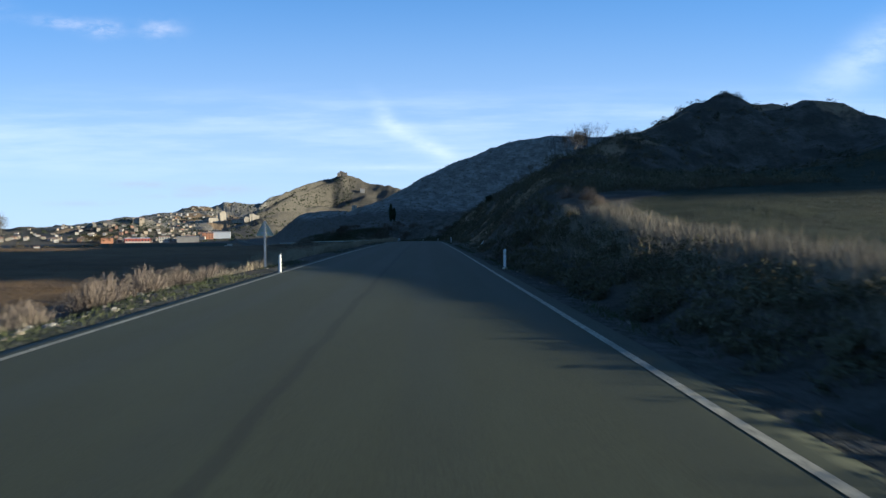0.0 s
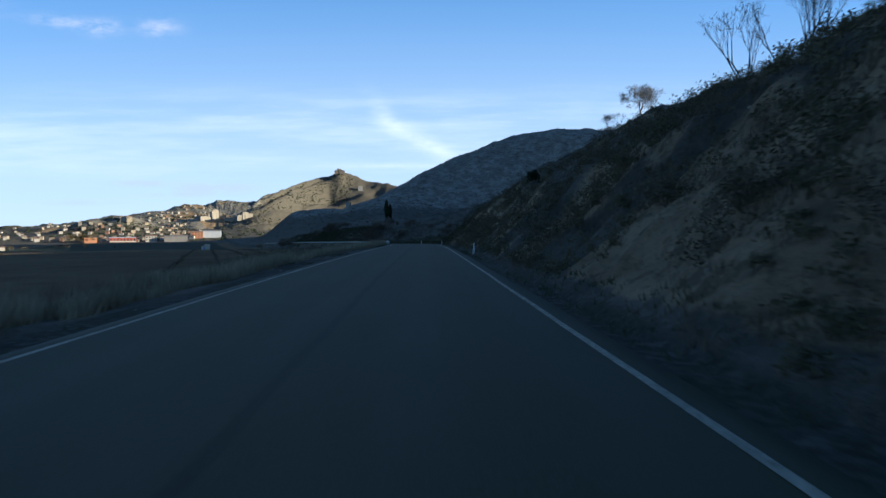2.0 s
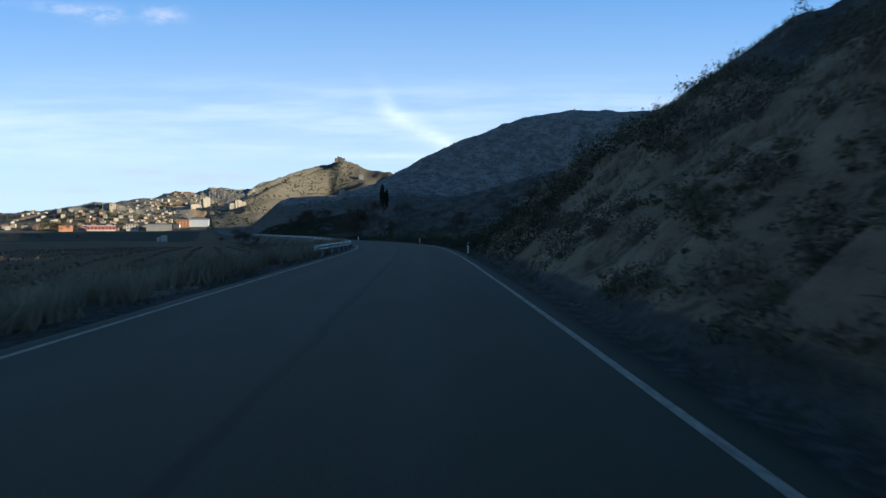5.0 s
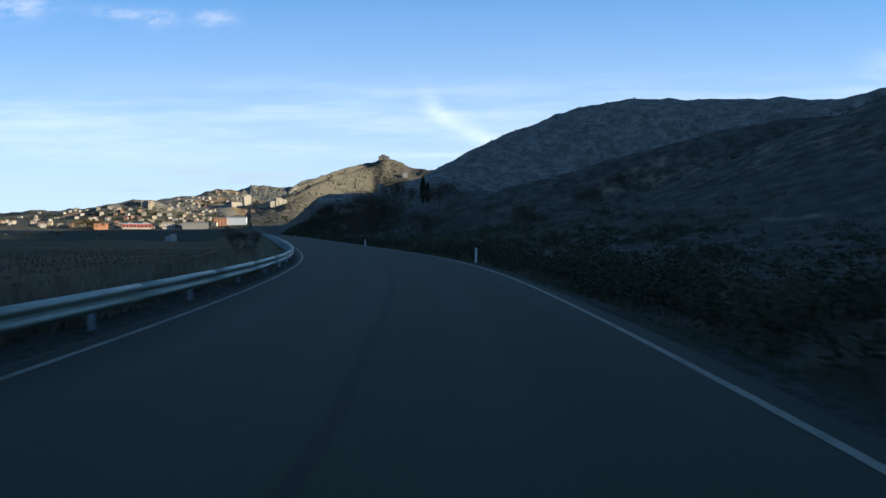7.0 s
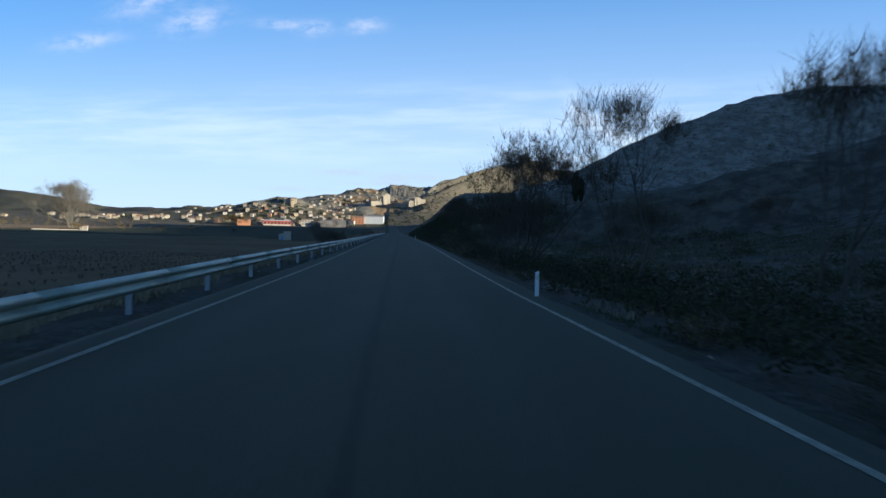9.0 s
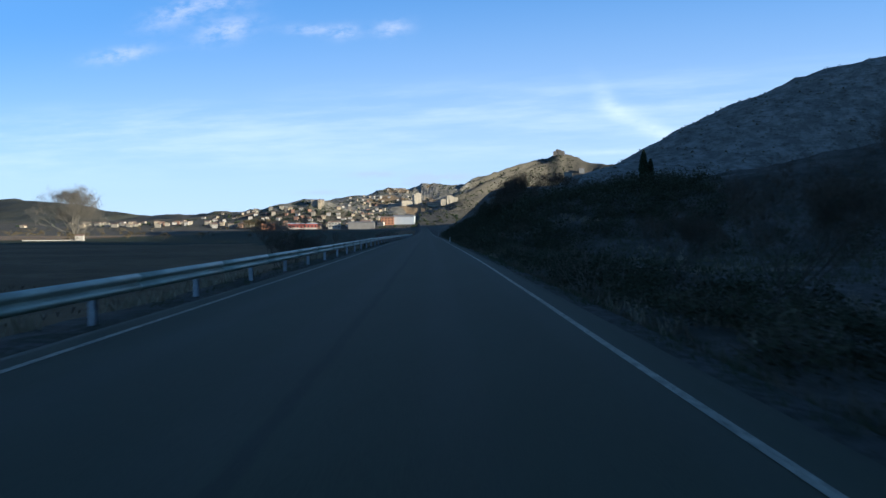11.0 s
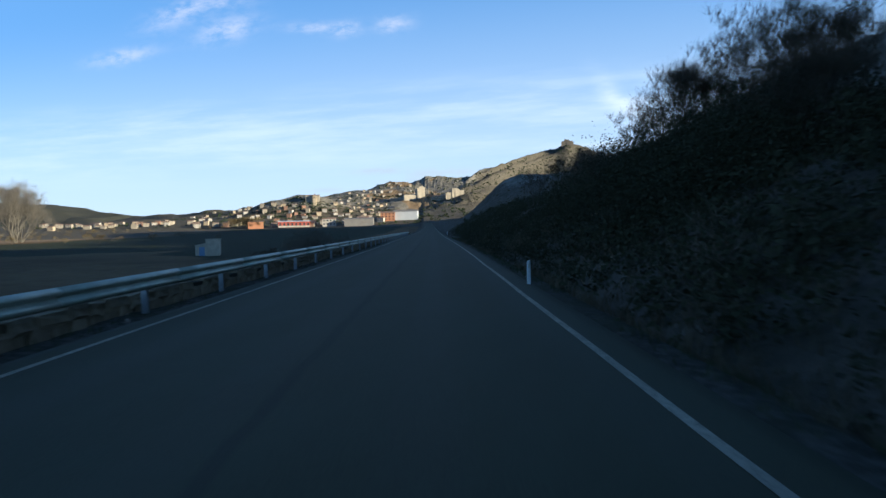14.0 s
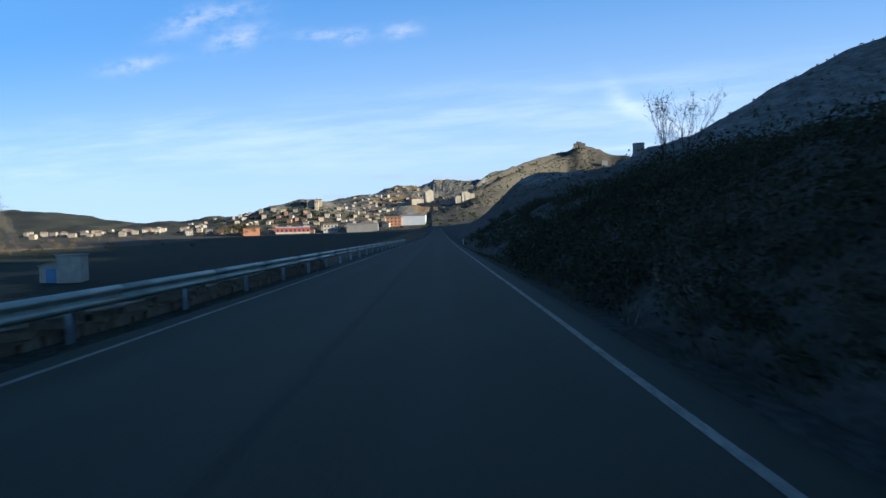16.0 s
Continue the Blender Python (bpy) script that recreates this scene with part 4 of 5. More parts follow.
for k, (kind, x, y, s) in enumerate(((t2, -3.6, 222.9, 1.0), (t1, -13.5, 247.5, 0.8), (t2, -15.2, 252.0, 0.75), (t1, -16.8, 258.5, 0.72), (t1, -8.0, 253.0, 0.8), (t1, 6.0, 244.0, 0.7), (t2, -18.2, 262.5, 0.6),
                                     (t1, -19.5, 268.5, 0.6), (t1, -7.5, 277.0, 0.55), (t1, -21.5, 276.5, 0.5), (t1, 18.0, 262.0, 0.9), (t1, 28.0, 284.0, 0.9), (t1, 12.0, 300.0, 0.8), (t2, 3.0, 306.0, 0.75),
                                     (t1, -35.5, 341.0, 0.85), (t1, -37.0, 346.5, 0.8), (t1, -33.5, 349.0, 0.85), (t2, -41.5, 352.5, 0.6),
                                     (t1, -49.8, 303.2, 0.72), (t1, -47.6, 306.8, 0.5), (t1, -64.4, 363.4, 0.42), (t1, -78.5, 381.0, 0.5), (t1, -48.5, 371.5, 0.42), (t1, -47.0, 362.0, 0.5))):
    ob = again(kind, stand(kind, x, y, float(rng.uniform(0, 360)), s * float(rng.uniform(0.92, 1.08)), 0.1))
    if y > 310 and x > -45:
        ob["label"] = "scrubby dark tree on the bank above the road"

for k in range(26):
    y = 324 + k * 2.0 + float(rng.normal(0, 0.8))
    x, yy, h = spot(y, 10.5 + float(rng.uniform(0, 4)))
    kind = sap if y > 358 else t1 if k % 3 else t2
    ob = again(kind, stand(kind, x, yy, float(rng.uniform(0, 360)), float(rng.uniform(0.75, 1.1)) * (0.36 + 0.42 * float(smooth(y, 330, 346))), 0.1))
    ob["label"] = "scrubby dark tree on the bank above the road"

con = make_tree("juniper_bush", 2.7, 15, "dense dark juniper bush on the cut bank", "shrub", 2, 4, 2800, 0.09, M_CONIFER, 0.45, 0.5, 0.2, 0.6, 0.06, M_BARK)
place_first(con, stand(con, 9.6, 101.0, 0, 0.7, 0.15))

ash = make_tree("upright_bare_tree", 3.9, 21, "leafless tree with a vase of upright forked branches", "tree", 2, 4, 0, 0.05, None, 0.30, 0.45, 0.32, 1.15, 0.07, M_BARK, "upright bare trees", (2, 3), 3, 1.4, 0.8, 0.0, M_BARK)
place_first(ash, stand(ash, -53.4, 381.9, 30, 1.0, 0.1))
for x, y, k in ((15.6, 70.8, 1.05), (14.6, 72.6, 0.9), (16.9, 72.0, 0.95), (-58.3, 413.2, 1.45), (-56.8, 415.0, 0.9), (-45.8, 359.5, 0.7)):
    again(ash, stand(ash, x, y, float(rng.uniform(0, 360)), k, 0.1))
oak = make_tree("small_holm_oak", 3.7, 22, "small dark evergreen tree on the top of the bank", "tree", 2, 2, 620, 0.075, M_LEAF, 0.45, 0.25, 0.55, 0.6, 0.06, M_BARK, "", (3, 5), 3, 0.7, 0.7, 0.0, M_BARK)
place_first(oak, stand(oak, -50.5, 379.3, 40, 0.9, 0.1))

cyp = Geo()
r5 = np.random.default_rng(5)
u = r5.uniform(0, 1, 2600)
rad = 1.7 * np.sin(np.pi * np.clip(u * 0.93 + 0.07, 0, 1)) ** 0.7 * r5.uniform(0.6, 1.05, 2600)
ang = r5.uniform(0, 2 * np.pi, 2600)
cyp.quads(leaf_quads(np.stack([np.cos(ang) * rad, np.sin(ang) * rad, 1.0 + u * 15], 1), 0.5, r5))
cypress = thing("cypress_tree", Matrix.Identity(4), "tall dark cypress standing on the hillside", "tree", "cypresses")
part("crown", cyp, M_CONIFER, cypress)
g = Geo()
g.tube((0, 0, -1), (0, 0, 9), 0.35, 0.12, 8)
part("trunk", g, M_BARK, cypress)
place_first(cypress, stand(cypress, -22.8, 490.0, 0, 0.80))
again(cypress, stand(cypress, -20.6, 491.5, 50, 0.62))

pop = make_tree("poplar_tree", 30.0, 16, "large leafless pale poplar standing alone on the plain", "tree", 3, 9, 0, 0.3, None, 0.42, 0.30, 0.12, 1.1, 0.75, M_GREYTWIG, "poplars", (2, 4), 9, 0.9, 0.55)
place_first(pop, stand(pop, -384.0, 630.0, 0, 1.15, 0.5))
again(pop, stand(pop, -393.0, 642.0, 130, 0.8, 0.5))

# brushwood and bare trees along the far side of the plain
far_tree = make_tree("field_tree", 7.0, 17, "pale leafless tree in a hedge across the plain", "tree", 2, 4, 500, 0.28, M_DRYLEAF, 0.5, 0.3, 0.22, 1.3, 0.16, M_TWIG, "hedge trees", (2, 4))
first = True
for k in range(100):
    q = rng.uniform(0, 1)
    x = -250 - 560 * q + rng.normal(0, 25)
    y = 560 + 420 * q + rng.normal(0, 40)
    size = float(rng.uniform(0.25, 0.65))
    if k % 3 == 0:
        x, y = -640 + rng.normal(0, 90), 1010 + rng.normal(0, 35)
    if k < 9:
        x, y, size = -500 + rng.normal(0, 11), 1056 + rng.normal(0, 6), float(rng.uniform(1.5, 2.1))
    if x > float(road_x(y)) - 90:
        continue
    x, y, k9 = (float(v) for v in to_true(x, y))
    m = stand(far_tree, x, y, float(rng.uniform(0, 360)), size * k9, 0.2)
    place_first(far_tree, m) if first else again(far_tree, m)
    first = False

# ---------------------------------------------------------------- shrubs near the road
kinds = [make_shrub("hillside_shrub", 0.9, 1.3, 31, "dark green-brown shrub on the cut bank", M_SCRUB, 700, 0.036, "bank shrubs"),
         make_shrub("hillside_shrub", 1.3, 1.6, 32, "tall dark twiggy shrub on the cut bank", M_LEAF, 760, 0.038, "bank shrubs"),
         make_shrub("hillside_shrub", 0.6, 1.1, 33, "low brown dry shrub on the cut bank", M_DRYLEAF, 560, 0.032, "bank shrubs")]
seen = [True, True, True]
count = 0
spots_near = []
while count < 290:
    y = float(rng.uniform(8, 400))
    if y < 32:
        lat = HALF + float(rng.uniform(1.5, 2.7))
    elif y < 165:
        lat = HALF + 1.9 + 11 * float(rng.uniform(0, 1)) ** 1.5
    elif y < 300:
        lat = HALF + 1.7 + 6.5 * float(rng.uniform(0, 1)) ** 1.4
    else:
        lat = HALF + 1.9 + 12 * float(rng.uniform(0, 1)) ** 1.3
    x, yy, h = spot(y, lat)
    if fbm(np.array([x]), np.array([yy]), 7.0, 3, 77)[0] < -0.25:
        continue
    i = int(rng.choice(3, p=(0.45, 0.3, 0.25)))
    m = stand(kinds[i], x, yy, float(rng.uniform(0, 360)), float(rng.uniform(0.55, 1.25)) * (0.62 if y < 32 else 1.0), 0.08)
    place_first(kinds[i], m) if seen[i] else again(kinds[i], m)
    seen[i] = False
    count += 1

r7 = np.random.default_rng(35)
dry = thing("dry_verge_bush", Matrix.Identity(4), "withered brown bush of fine dry stems on the verge", "shrub", "dry verge bushes")
foot = r7.normal(0, 0.16, (700, 3)) * (1, 1, 0)
aim = foot * 1.9 + r7.normal(0, 0.17, (700, 3)) * (1, 1, 0.5)
aim[:, 2] = 0.72 * r7.uniform(0.35, 1.1, 700) * np.exp(-(np.hypot(aim[:, 0], aim[:, 1]) / 0.75) ** 2)
side = r7.normal(size=(700, 3)) * (1, 1, 0)
side *= 0.004 / np.linalg.norm(side, axis=1, keepdims=True)
g = Geo()
g.quads(np.stack([foot - side, foot + side, aim + side * 0.8, aim - side * 0.8], 1))
g.quads(leaf_quads(aim[:150] - (0, 0, 0.04) + r7.normal(0, 0.05, (150, 3)), 0.02, r7))
part("foliage", g, M_BUSH, dry)
first = True
for y, lat, s in ((13.5, -6.3, 0.9), (14.4, -6.9, 1.1), (15.8, -6.2, 1.1), (17.0, -6.4, 1.35), (18.4, -6.0, 1.2), (19.6, -6.6, 1.3), (21.5, -6.2, 1.2), (22.6, -6.8, 1.3), (24.2, -6.3, 1.0), (26.5, -6.6, 1.2), (10.5, -7.5, 1.2), (11.4, -6.9, 0.9), (9.2, -7.2, 1.1), (33.0, -7.2, 0.8), (36.0, -7.6, 0.9), (44.0, -7.0, 0.7),
                  (31.0, 7.6, 0.8), (29.5, 8.2, 0.9), (27.0, 8.0, 0.7), (309.0, 7.4, 1.0), (133.0, -6.8, 0.9), (140.0, -7.2, 0.9), (137.0, -7.0, 0.8)):
    x, yy, h = spot(y, lat)
    m = stand(dry, x, yy, float(rng.uniform(0, 360)), s, 0.05)
    place_first(dry, m) if first else again(dry, m)
    first = False

# ---------------------------------------------------------------- what nobody could count


def on_land(xs, ys):
    return relief(xs, ys)[0]


def scatter(n, y0, y1, l0, l1, power, rnd, seed, keep):
    """Places beside the road, thinned by a patchy pattern."""
    y = rnd.uniform(y0, y1, n)
    lat = l0 + (l1 - l0) * rnd.uniform(0, 1, n) ** power
    h = heading(y)
    x, yy = road_x(y) + lat * np.cos(h), y - lat * np.sin(h)
    ok = fbm(x, yy, 5.0, 3, seed) > keep
    return x[ok], yy[ok]


def grass_patch(name, label, pieces, mat, seed, per=5, width=0.018):
    rnd = np.random.default_rng(seed)
    g = Geo()
    for n, y0, y1, l0, l1, power, keep, lo, hi in pieces:
        x, y = scatter(n, y0, y1, l0, l1, power, rnd, seed, keep)
        g.quads(blades(x, y, on_land(x, y) - 0.03, rnd.uniform(lo, hi, len(x)), rnd, per, width))
    tagged(new(name, g.mesh(name, mat, True)), label, "grass", kind="stuff")


grass_patch("dry_grass", "tall straw-coloured dry grass along the verges and bank tops", [
    (26000, 46, 146, -HALF - 7.0, -HALF - 1.7, 0.9, -0.5, 0.3, 0.8), (5000, 27, 46, -HALF - 7.0, -HALF - 2.0, 0.9, -0.1, 0.15, 0.5),
    (7000, 146, 320, -HALF - 5.0, -HALF - 1.4, 1.0, -0.1, 0.2, 0.55), (3600, 118, 182, -HALF - 3.6, -HALF - 1.2, 1.0, -0.5, 0.4, 0.95), (5000, 34, 165, HALF + 4.5, HALF + 14, 1.0, 0.15, 0.15, 0.35),
    (3500, 165, 310, HALF + 1.2, HALF + 14, 1.2, 0.3, 0.2, 0.45), (1500, 310, 420, HALF + 1.2, HALF + 10, 1.2, 0.3, 0.15, 0.4), (2600, 296, 334, HALF + 1.6, HALF + 12, 1.0, 0.1, 0.2, 0.5), (3000, 395, 520, -HALF - 5, -HALF - 1.4, 1, -0.2, 0.3, 0.6)], M_GRASS, 101, 5, 0.022)
grass_patch("fine_dry_grass", "pale soft dry grass on the near verge", [
    (1500, -4, 32, -HALF - 6.5, -HALF - 1.8, 1.0, 0.05, 0.12, 0.38), (1700, 2, 25, HALF + 3.6, HALF + 4.8, 1.0, -0.1, 0.12, 0.55), (900, 6, 34, HALF + 2.4, HALF + 3.6, 1.0, 0.1, 0.2, 0.5)], M_STRAW, 111, 12, 0.007)
grass_patch("meadow_grass", "dull olive winter grass in the clearing beside the road", [
    (15000, 212, 305, HALF + 9, HALF + 40, 1.0, -0.5, 0.15, 0.4)], M_MEADOW, 121, 5, 0.02)
grass_patch("bank_grass", "dull brown dead grass hanging over the cut bank", [
    (16000, 34, 168, HALF + 1.1, HALF + 16, 1.1, -0.25, 0.10, 0.38), (7000, 34, 88, HALF + 3, HALF + 18, 1.0, -0.4, 0.12, 0.4), (9000, 296, 410, HALF + 0.9, HALF + 8, 1.2, -0.3, 0.12, 0.45), (6000, 160, 300, HALF + 0.9, HALF + 8, 1.2, -0.2, 0.12, 0.4)], M_DEADGRASS, 122, 6, 0.012)
grass_patch("brown_reeds", "reddish brown dry reeds beside the field", [
    (2600, 174, 206, -HALF - 7.0, -HALF - 2.8, 1.0, -0.5, 0.5, 1.25), (2600, 250, 330, -HALF - 6.0, -HALF - 3.0, 1.0, -0.3, 0.3, 0.8), (900, 60, 140, -HALF - 8, -HALF - 5, 1.0, 0.1, 0.4, 0.9), (2200, 128, 174, -HALF - 4.5, -HALF - 1.5, 1.0, -0.4, 0.45, 1.05)], M_REED, 112, 8, 0.012)
grass_patch("green_weeds", "short green weeds at the edge of the asphalt", [
    (9000, -4, 420, HALF + 0.55, HALF + 1.7, 1.0, -0.1, 0.06, 0.18), (7000, -4, 400, -HALF - 2.2, -HALF - 0.6, 1.0, -0.1, 0.05, 0.18), (3000, 0, 34, -HALF - 3.6, -HALF - 0.7, 1.0, -0.3, 0.04, 0.13)], M_GREEN, 102, 4, 0.014)


def scrub_patch(name, label, pieces, mat, seed, leaves, size):
    rnd = np.random.default_rng(seed)
    g = Geo()
    for n, y0, y1, l0, l1, power, keep, lo, hi in pieces:
        x, y = scatter(n, y0, y1, l0, l1, power, rnd, seed, keep)
        z = on_land(x, y)
        for a, b, c in zip(x, y, z):
            s = rnd.uniform(lo, hi)
            q, _ = shrub_cloud(rnd, s, s * 1.5, leaves, size * (0.6 + 0.5 * s))
            g.quads(q + np.array((a, b, c - 0.05), np.float32))
    tagged(new(name, g.mesh(name, mat, True)), label, "scrub", kind="stuff")


scrub_patch("hillside_scrub", "low dark scrub scattered over the cut bank and hill", [
    (1350, 33, 158, HALF + 6.5, HALF + 34, 1.0, -0.4, 0.22, 0.7),  (160, 52, 110, HALF + 24, HALF + 50, 1.0, -0.3, 0.3, 0.9), (200, 84, 150, -HALF - 8.5, -HALF - 3.4, 1.0, -0.1, 0.5, 1.2)], M_SCRUB, 103, 130, 0.050)
scrub_patch("bank_scrub", "fine dark brush on the banks close to the road", [
    (900, 33, 170, HALF + 1.8, HALF + 9.5, 1.0, -0.05, 0.3, 1.0), (420, 2, 36, HALF + 1.6, HALF + 3.5, 1.0, -0.7, 0.2, 0.5), (700, 36, 150, HALF + 1.3, HALF + 4.2, 1.0, -0.4, 0.15, 0.6), (650, 34, 142, HALF + 5.0, HALF + 14, 1.0, -0.2, 0.25, 0.8), (750, 34, 84, HALF + 4.5, HALF + 18, 1.0, -0.5, 0.25, 0.85)], M_SCRUB, 113, 130, 0.050)
scrub_patch("verge_thicket", "dense dark brush at the foot of the bank", [
    (1500, 298, 408, HALF + 1.5, HALF + 8.5, 1.1, -0.95, 0.35, 1.4), (380, 158, 240, HALF + 1.8, HALF + 9, 1.0, -0.5, 0.6, 1.35), (1000, 168, 300, HALF + 1.5, HALF + 7.5, 1.0, -0.8, 0.35, 1.0), (260, 136, 174, HALF + 1.3, HALF + 6.0, 1.2, -0.6, 0.3, 1.1), (330, 40, 100, HALF + 10, HALF + 42, 1.0, -0.3, 0.4, 1.0)], M_LEAF, 114, 105, 0.056)
scrub_patch("bank_thicket", "dense dark thicket of brush covering the bank", [
    (1000, 300, 374, HALF + 6.0, HALF + 22, 0.9, -0.7, 0.7, 2.0), (800, 390, 470, HALF + 1.6, HALF + 26, 1.0, -0.5, 0.5, 1.6), (120, 240, 303, HALF + 14, HALF + 45, 1.0, 0.0, 0.8, 2.0),
    (400, 165, 260, HALF + 30, HALF + 120, 1.0, -0.1, 0.5, 1.5), (520, 158, 236, HALF + 7, HALF + 32, 1.0, -0.25, 0.4, 1.2)], M_LEAF, 104, 180, 0.062)
scrub_patch("tall_thicket", "tall dark thicket of fine twigs and leaves on the bank", [
    (130, 338, 354, HALF + 4.5, HALF + 10, 1.0, -0.9, 1.0, 2.4), (85, 339, 352, HALF + 4.4, HALF + 9.0, 1.0, -0.95, 1.8, 3.1)], M_LEAF, 115, 620, 0.024)
scrub_patch("mountain_scrub", "scattered dark scrub on the stony mountain", [
    (1500, 430, 880, HALF + 20, HALF + 260, 0.9, -0.1, 0.6, 1.5), (300, 620, 860, HALF + 150, HALF + 420, 1.0, -0.1, 0.6, 1.5)], M_SCRUB, 105, 22, 0.30)

def up_slope(n, rnd, x0, x1, y0, y1):
    """Places in the town, more of them where the ground is steep."""
    x, y = rnd.uniform(x0, x1, n), rnd.uniform(y0, y1, n)
    dist = np.hypot(x + 40, y - 318)
    ux, uy = (x + 40) / dist, (y - 318) / dist
    z0, z1 = relief_plan(x, y)[0], relief_plan(x + 25 * ux, y + 25 * uy)[0]
    climb = np.clip((z1 - 3) / (dist + 25) - (z0 - 3) / dist, 0, None) * 1000
    ok = rnd.uniform(0, 1, n) < climb / np.quantile(climb, 0.985)
    return x[ok], y[ok], z0[ok]


rnd = np.random.default_rng(106)
g = Geo()
sx, sy, sz = up_slope(26000, rnd, -1250, -230, 1120, 2420)
ok = fbm(sx, sy, 60.0, 3, 19) > -0.15
for a, b, c in list(zip(sx[ok], sy[ok], sz[ok]))[:3000]:
    s = rnd.uniform(1.5, 4.2)
    q, _ = shrub_cloud(rnd, s, s * 1.6, 22, 0.22 + 0.28 * s)
    tx, ty, k = (float(v) for v in to_true(a, b))
    g.quads(q * k + np.array((tx, ty, land(tx, ty) - 0.2), np.float32))
tagged(new("town_scrub", g.mesh("town_scrub", M_CONIFER, True)), "dark gardens and brush among the houses of the town", "scrub", kind="stuff")


def stones(name, label, pieces, mat, seed):
    rnd = np.random.default_rng(seed)
    g = Geo()
    for n, y0, y1, l0, l1, lo, hi in pieces:
        x, y = scatter(n, y0, y1, l0, l1, 1.0, rnd, seed, -0.3)
        z = on_land(x, y)
        for a, b, c in zip(x, y, z):
            s = rnd.uniform(lo, hi)
            ang = np.arange(6) * np.pi / 3 + rnd.uniform(0, 6)
            rr = rnd.uniform(0.7, 1.15, 6) * s
            low = [(a + math.cos(t) * k, b + math.sin(t) * k, c - 0.03) for t, k in zip(ang, rr)]
            mid = [(a + math.cos(t) * k, b + math.sin(t) * k, c + s * rnd.uniform(0.3, 0.55)) for t, k in zip(ang, rr * rnd.uniform(0.8, 1.0, 6))]
            top = [(a + math.cos(t) * k, b + math.sin(t) * k, c + s * rnd.uniform(0.7, 0.95)) for t, k in zip(ang, rr * 0.5)]
            g.loft([low, mid, top])
    tagged(new(name, g.mesh(name, mat, True)), label, "stones", kind="stuff")


stones("verge_stones", "pale limestone rubble strewn along the verge", [
    (200, 2, 26, -HALF - 3.2, -HALF - 0.7, 0.02, 0.06), (160, 26, 145, -HALF - 3.5, -HALF - 0.7, 0.02, 0.06), (90, 10, 165, HALF + 0.8, HALF + 2.4, 0.02, 0.05),
    (110, 165, 400, HALF + 0.8, HALF + 2.6, 0.02, 0.05), (160, 165, 400, -HALF - 1.5, -HALF - 0.6, 0.02, 0.06)], M_STONE, 107)
stones("limestone_blocks", "pale limestone blocks lying in the verge grass", [(30, 3, 26, -HALF - 2.7, -HALF - 1.0, 0.07, 0.15), (190, 2, 27, -HALF - 3.2, -HALF - 0.8, 0.025, 0.08)], M_PALE, 109)
stones("hillside_stones", "stones lying on the slope of the cut bank", [(140, 36, 165, HALF + 2.2, HALF + 12, 0.02, 0.075)], M_STONE, 108)

# vine stumps in rows across the ploughed field
rnd = np.random.default_rng(55)
g = Geo()
for row in range(-26, 1):
    s = np.arange(0, 225, 1.1)
    off = 9.5 + row * 3.0
    x = -off - 0.305 * s + rnd.normal(0, 0.06, len(s))
    y = 66 + s + rnd.normal(0, 0.15, len(s))
    ok = (-(x - road_x(y)) * np.cos(heading(y)) > HALF + 6.5) & (rnd.uniform(0, 1, len(s)) > 0.07)
    x, y = x[ok], y[ok]
    z = on_land(x, y)
    h = rnd.uniform(0.12, 0.27, len(x))
    for w in range(3):
        lean = rnd.normal(0, 0.12, (len(x), 2))
        a = w * np.pi / 3
        dx, dy = 0.026 * math.cos(a), 0.026 * math.sin(a)
        b = np.stack([x, y, z - 0.05], 1)
        t = np.stack([x + lean[:, 0], y + lean[:, 1], z + h], 1)
        o = np.array((dx, dy, 0))
        g.quads(np.stack([b - o, b + o, t + o * 1.8, t - o * 1.8], 1))
tagged(new("vine_rows", g.mesh("vine_rows", M_VINE, True)), "rows of low pruned vine stumps in the ploughed field", "vines", kind="stuff")

# ---------------------------------------------------------------- the town
WALLS = [material("lime_render", [(0.39, 0.365, 0.325), (0.31, 0.285, 0.25), (0.24, 0.217, 0.185)], 0.85, 0.3, 3.0, 0.1, per_object=0.12),
         material("ochre_render", [(0.38, 0.31, 0.22), (0.31, 0.25, 0.175), (0.25, 0.20, 0.145)], 0.85, 0.3, 3.0, 0.1, per_object=0.15),
         material("stone_masonry", [(0.31, 0.27, 0.215), (0.24, 0.21, 0.165), (0.18, 0.155, 0.12)], 0.9, 0.4, 3.0, 0.2, per_object=0.15),
         material("brick", [(0.26, 0.145, 0.10), (0.21, 0.12, 0.085), (0.17, 0.10, 0.075)], 0.9, 0.4, 3.0, 0.1, per_object=0.15)]
M_TILE = material("clay_tiles", [(0.19, 0.115, 0.08), (0.155, 0.10, 0.072), (0.13, 0.09, 0.07)], 0.85, 0.3, 4.0, 0.2, per_object=0.2)
M_RED = material("red_cladding", [(0.30, 0.060, 0.040), (0.26, 0.055, 0.038), (0.22, 0.05, 0.036)], 0.6, 0.2, 3.0, 0.05)
M_ORANGE = material("orange_brick", [(0.34, 0.150, 0.078), (0.29, 0.13, 0.070), (0.25, 0.115, 0.065)], 0.8, 0.2, 3.0, 0.05)
M_SHEET = material("pale_sheet_metal", [(0.46, 0.48, 0.50), (0.42, 0.44, 0.46), (0.36, 0.38, 0.40)], 0.45, 0.15, 2.0, 0.05)
M_GREYWALL = material("grey_render", [(0.20, 0.19, 0.18), (0.165, 0.157, 0.148), (0.13, 0.122, 0.115)], 0.85, 0.2, 3.0, 0.05)
M_LIMESTONE = material("pale_limestone", [(0.31, 0.272, 0.215), (0.25, 0.218, 0.172), (0.18, 0.155, 0.122)], 0.9, 0.25, 2.0, 0.3)
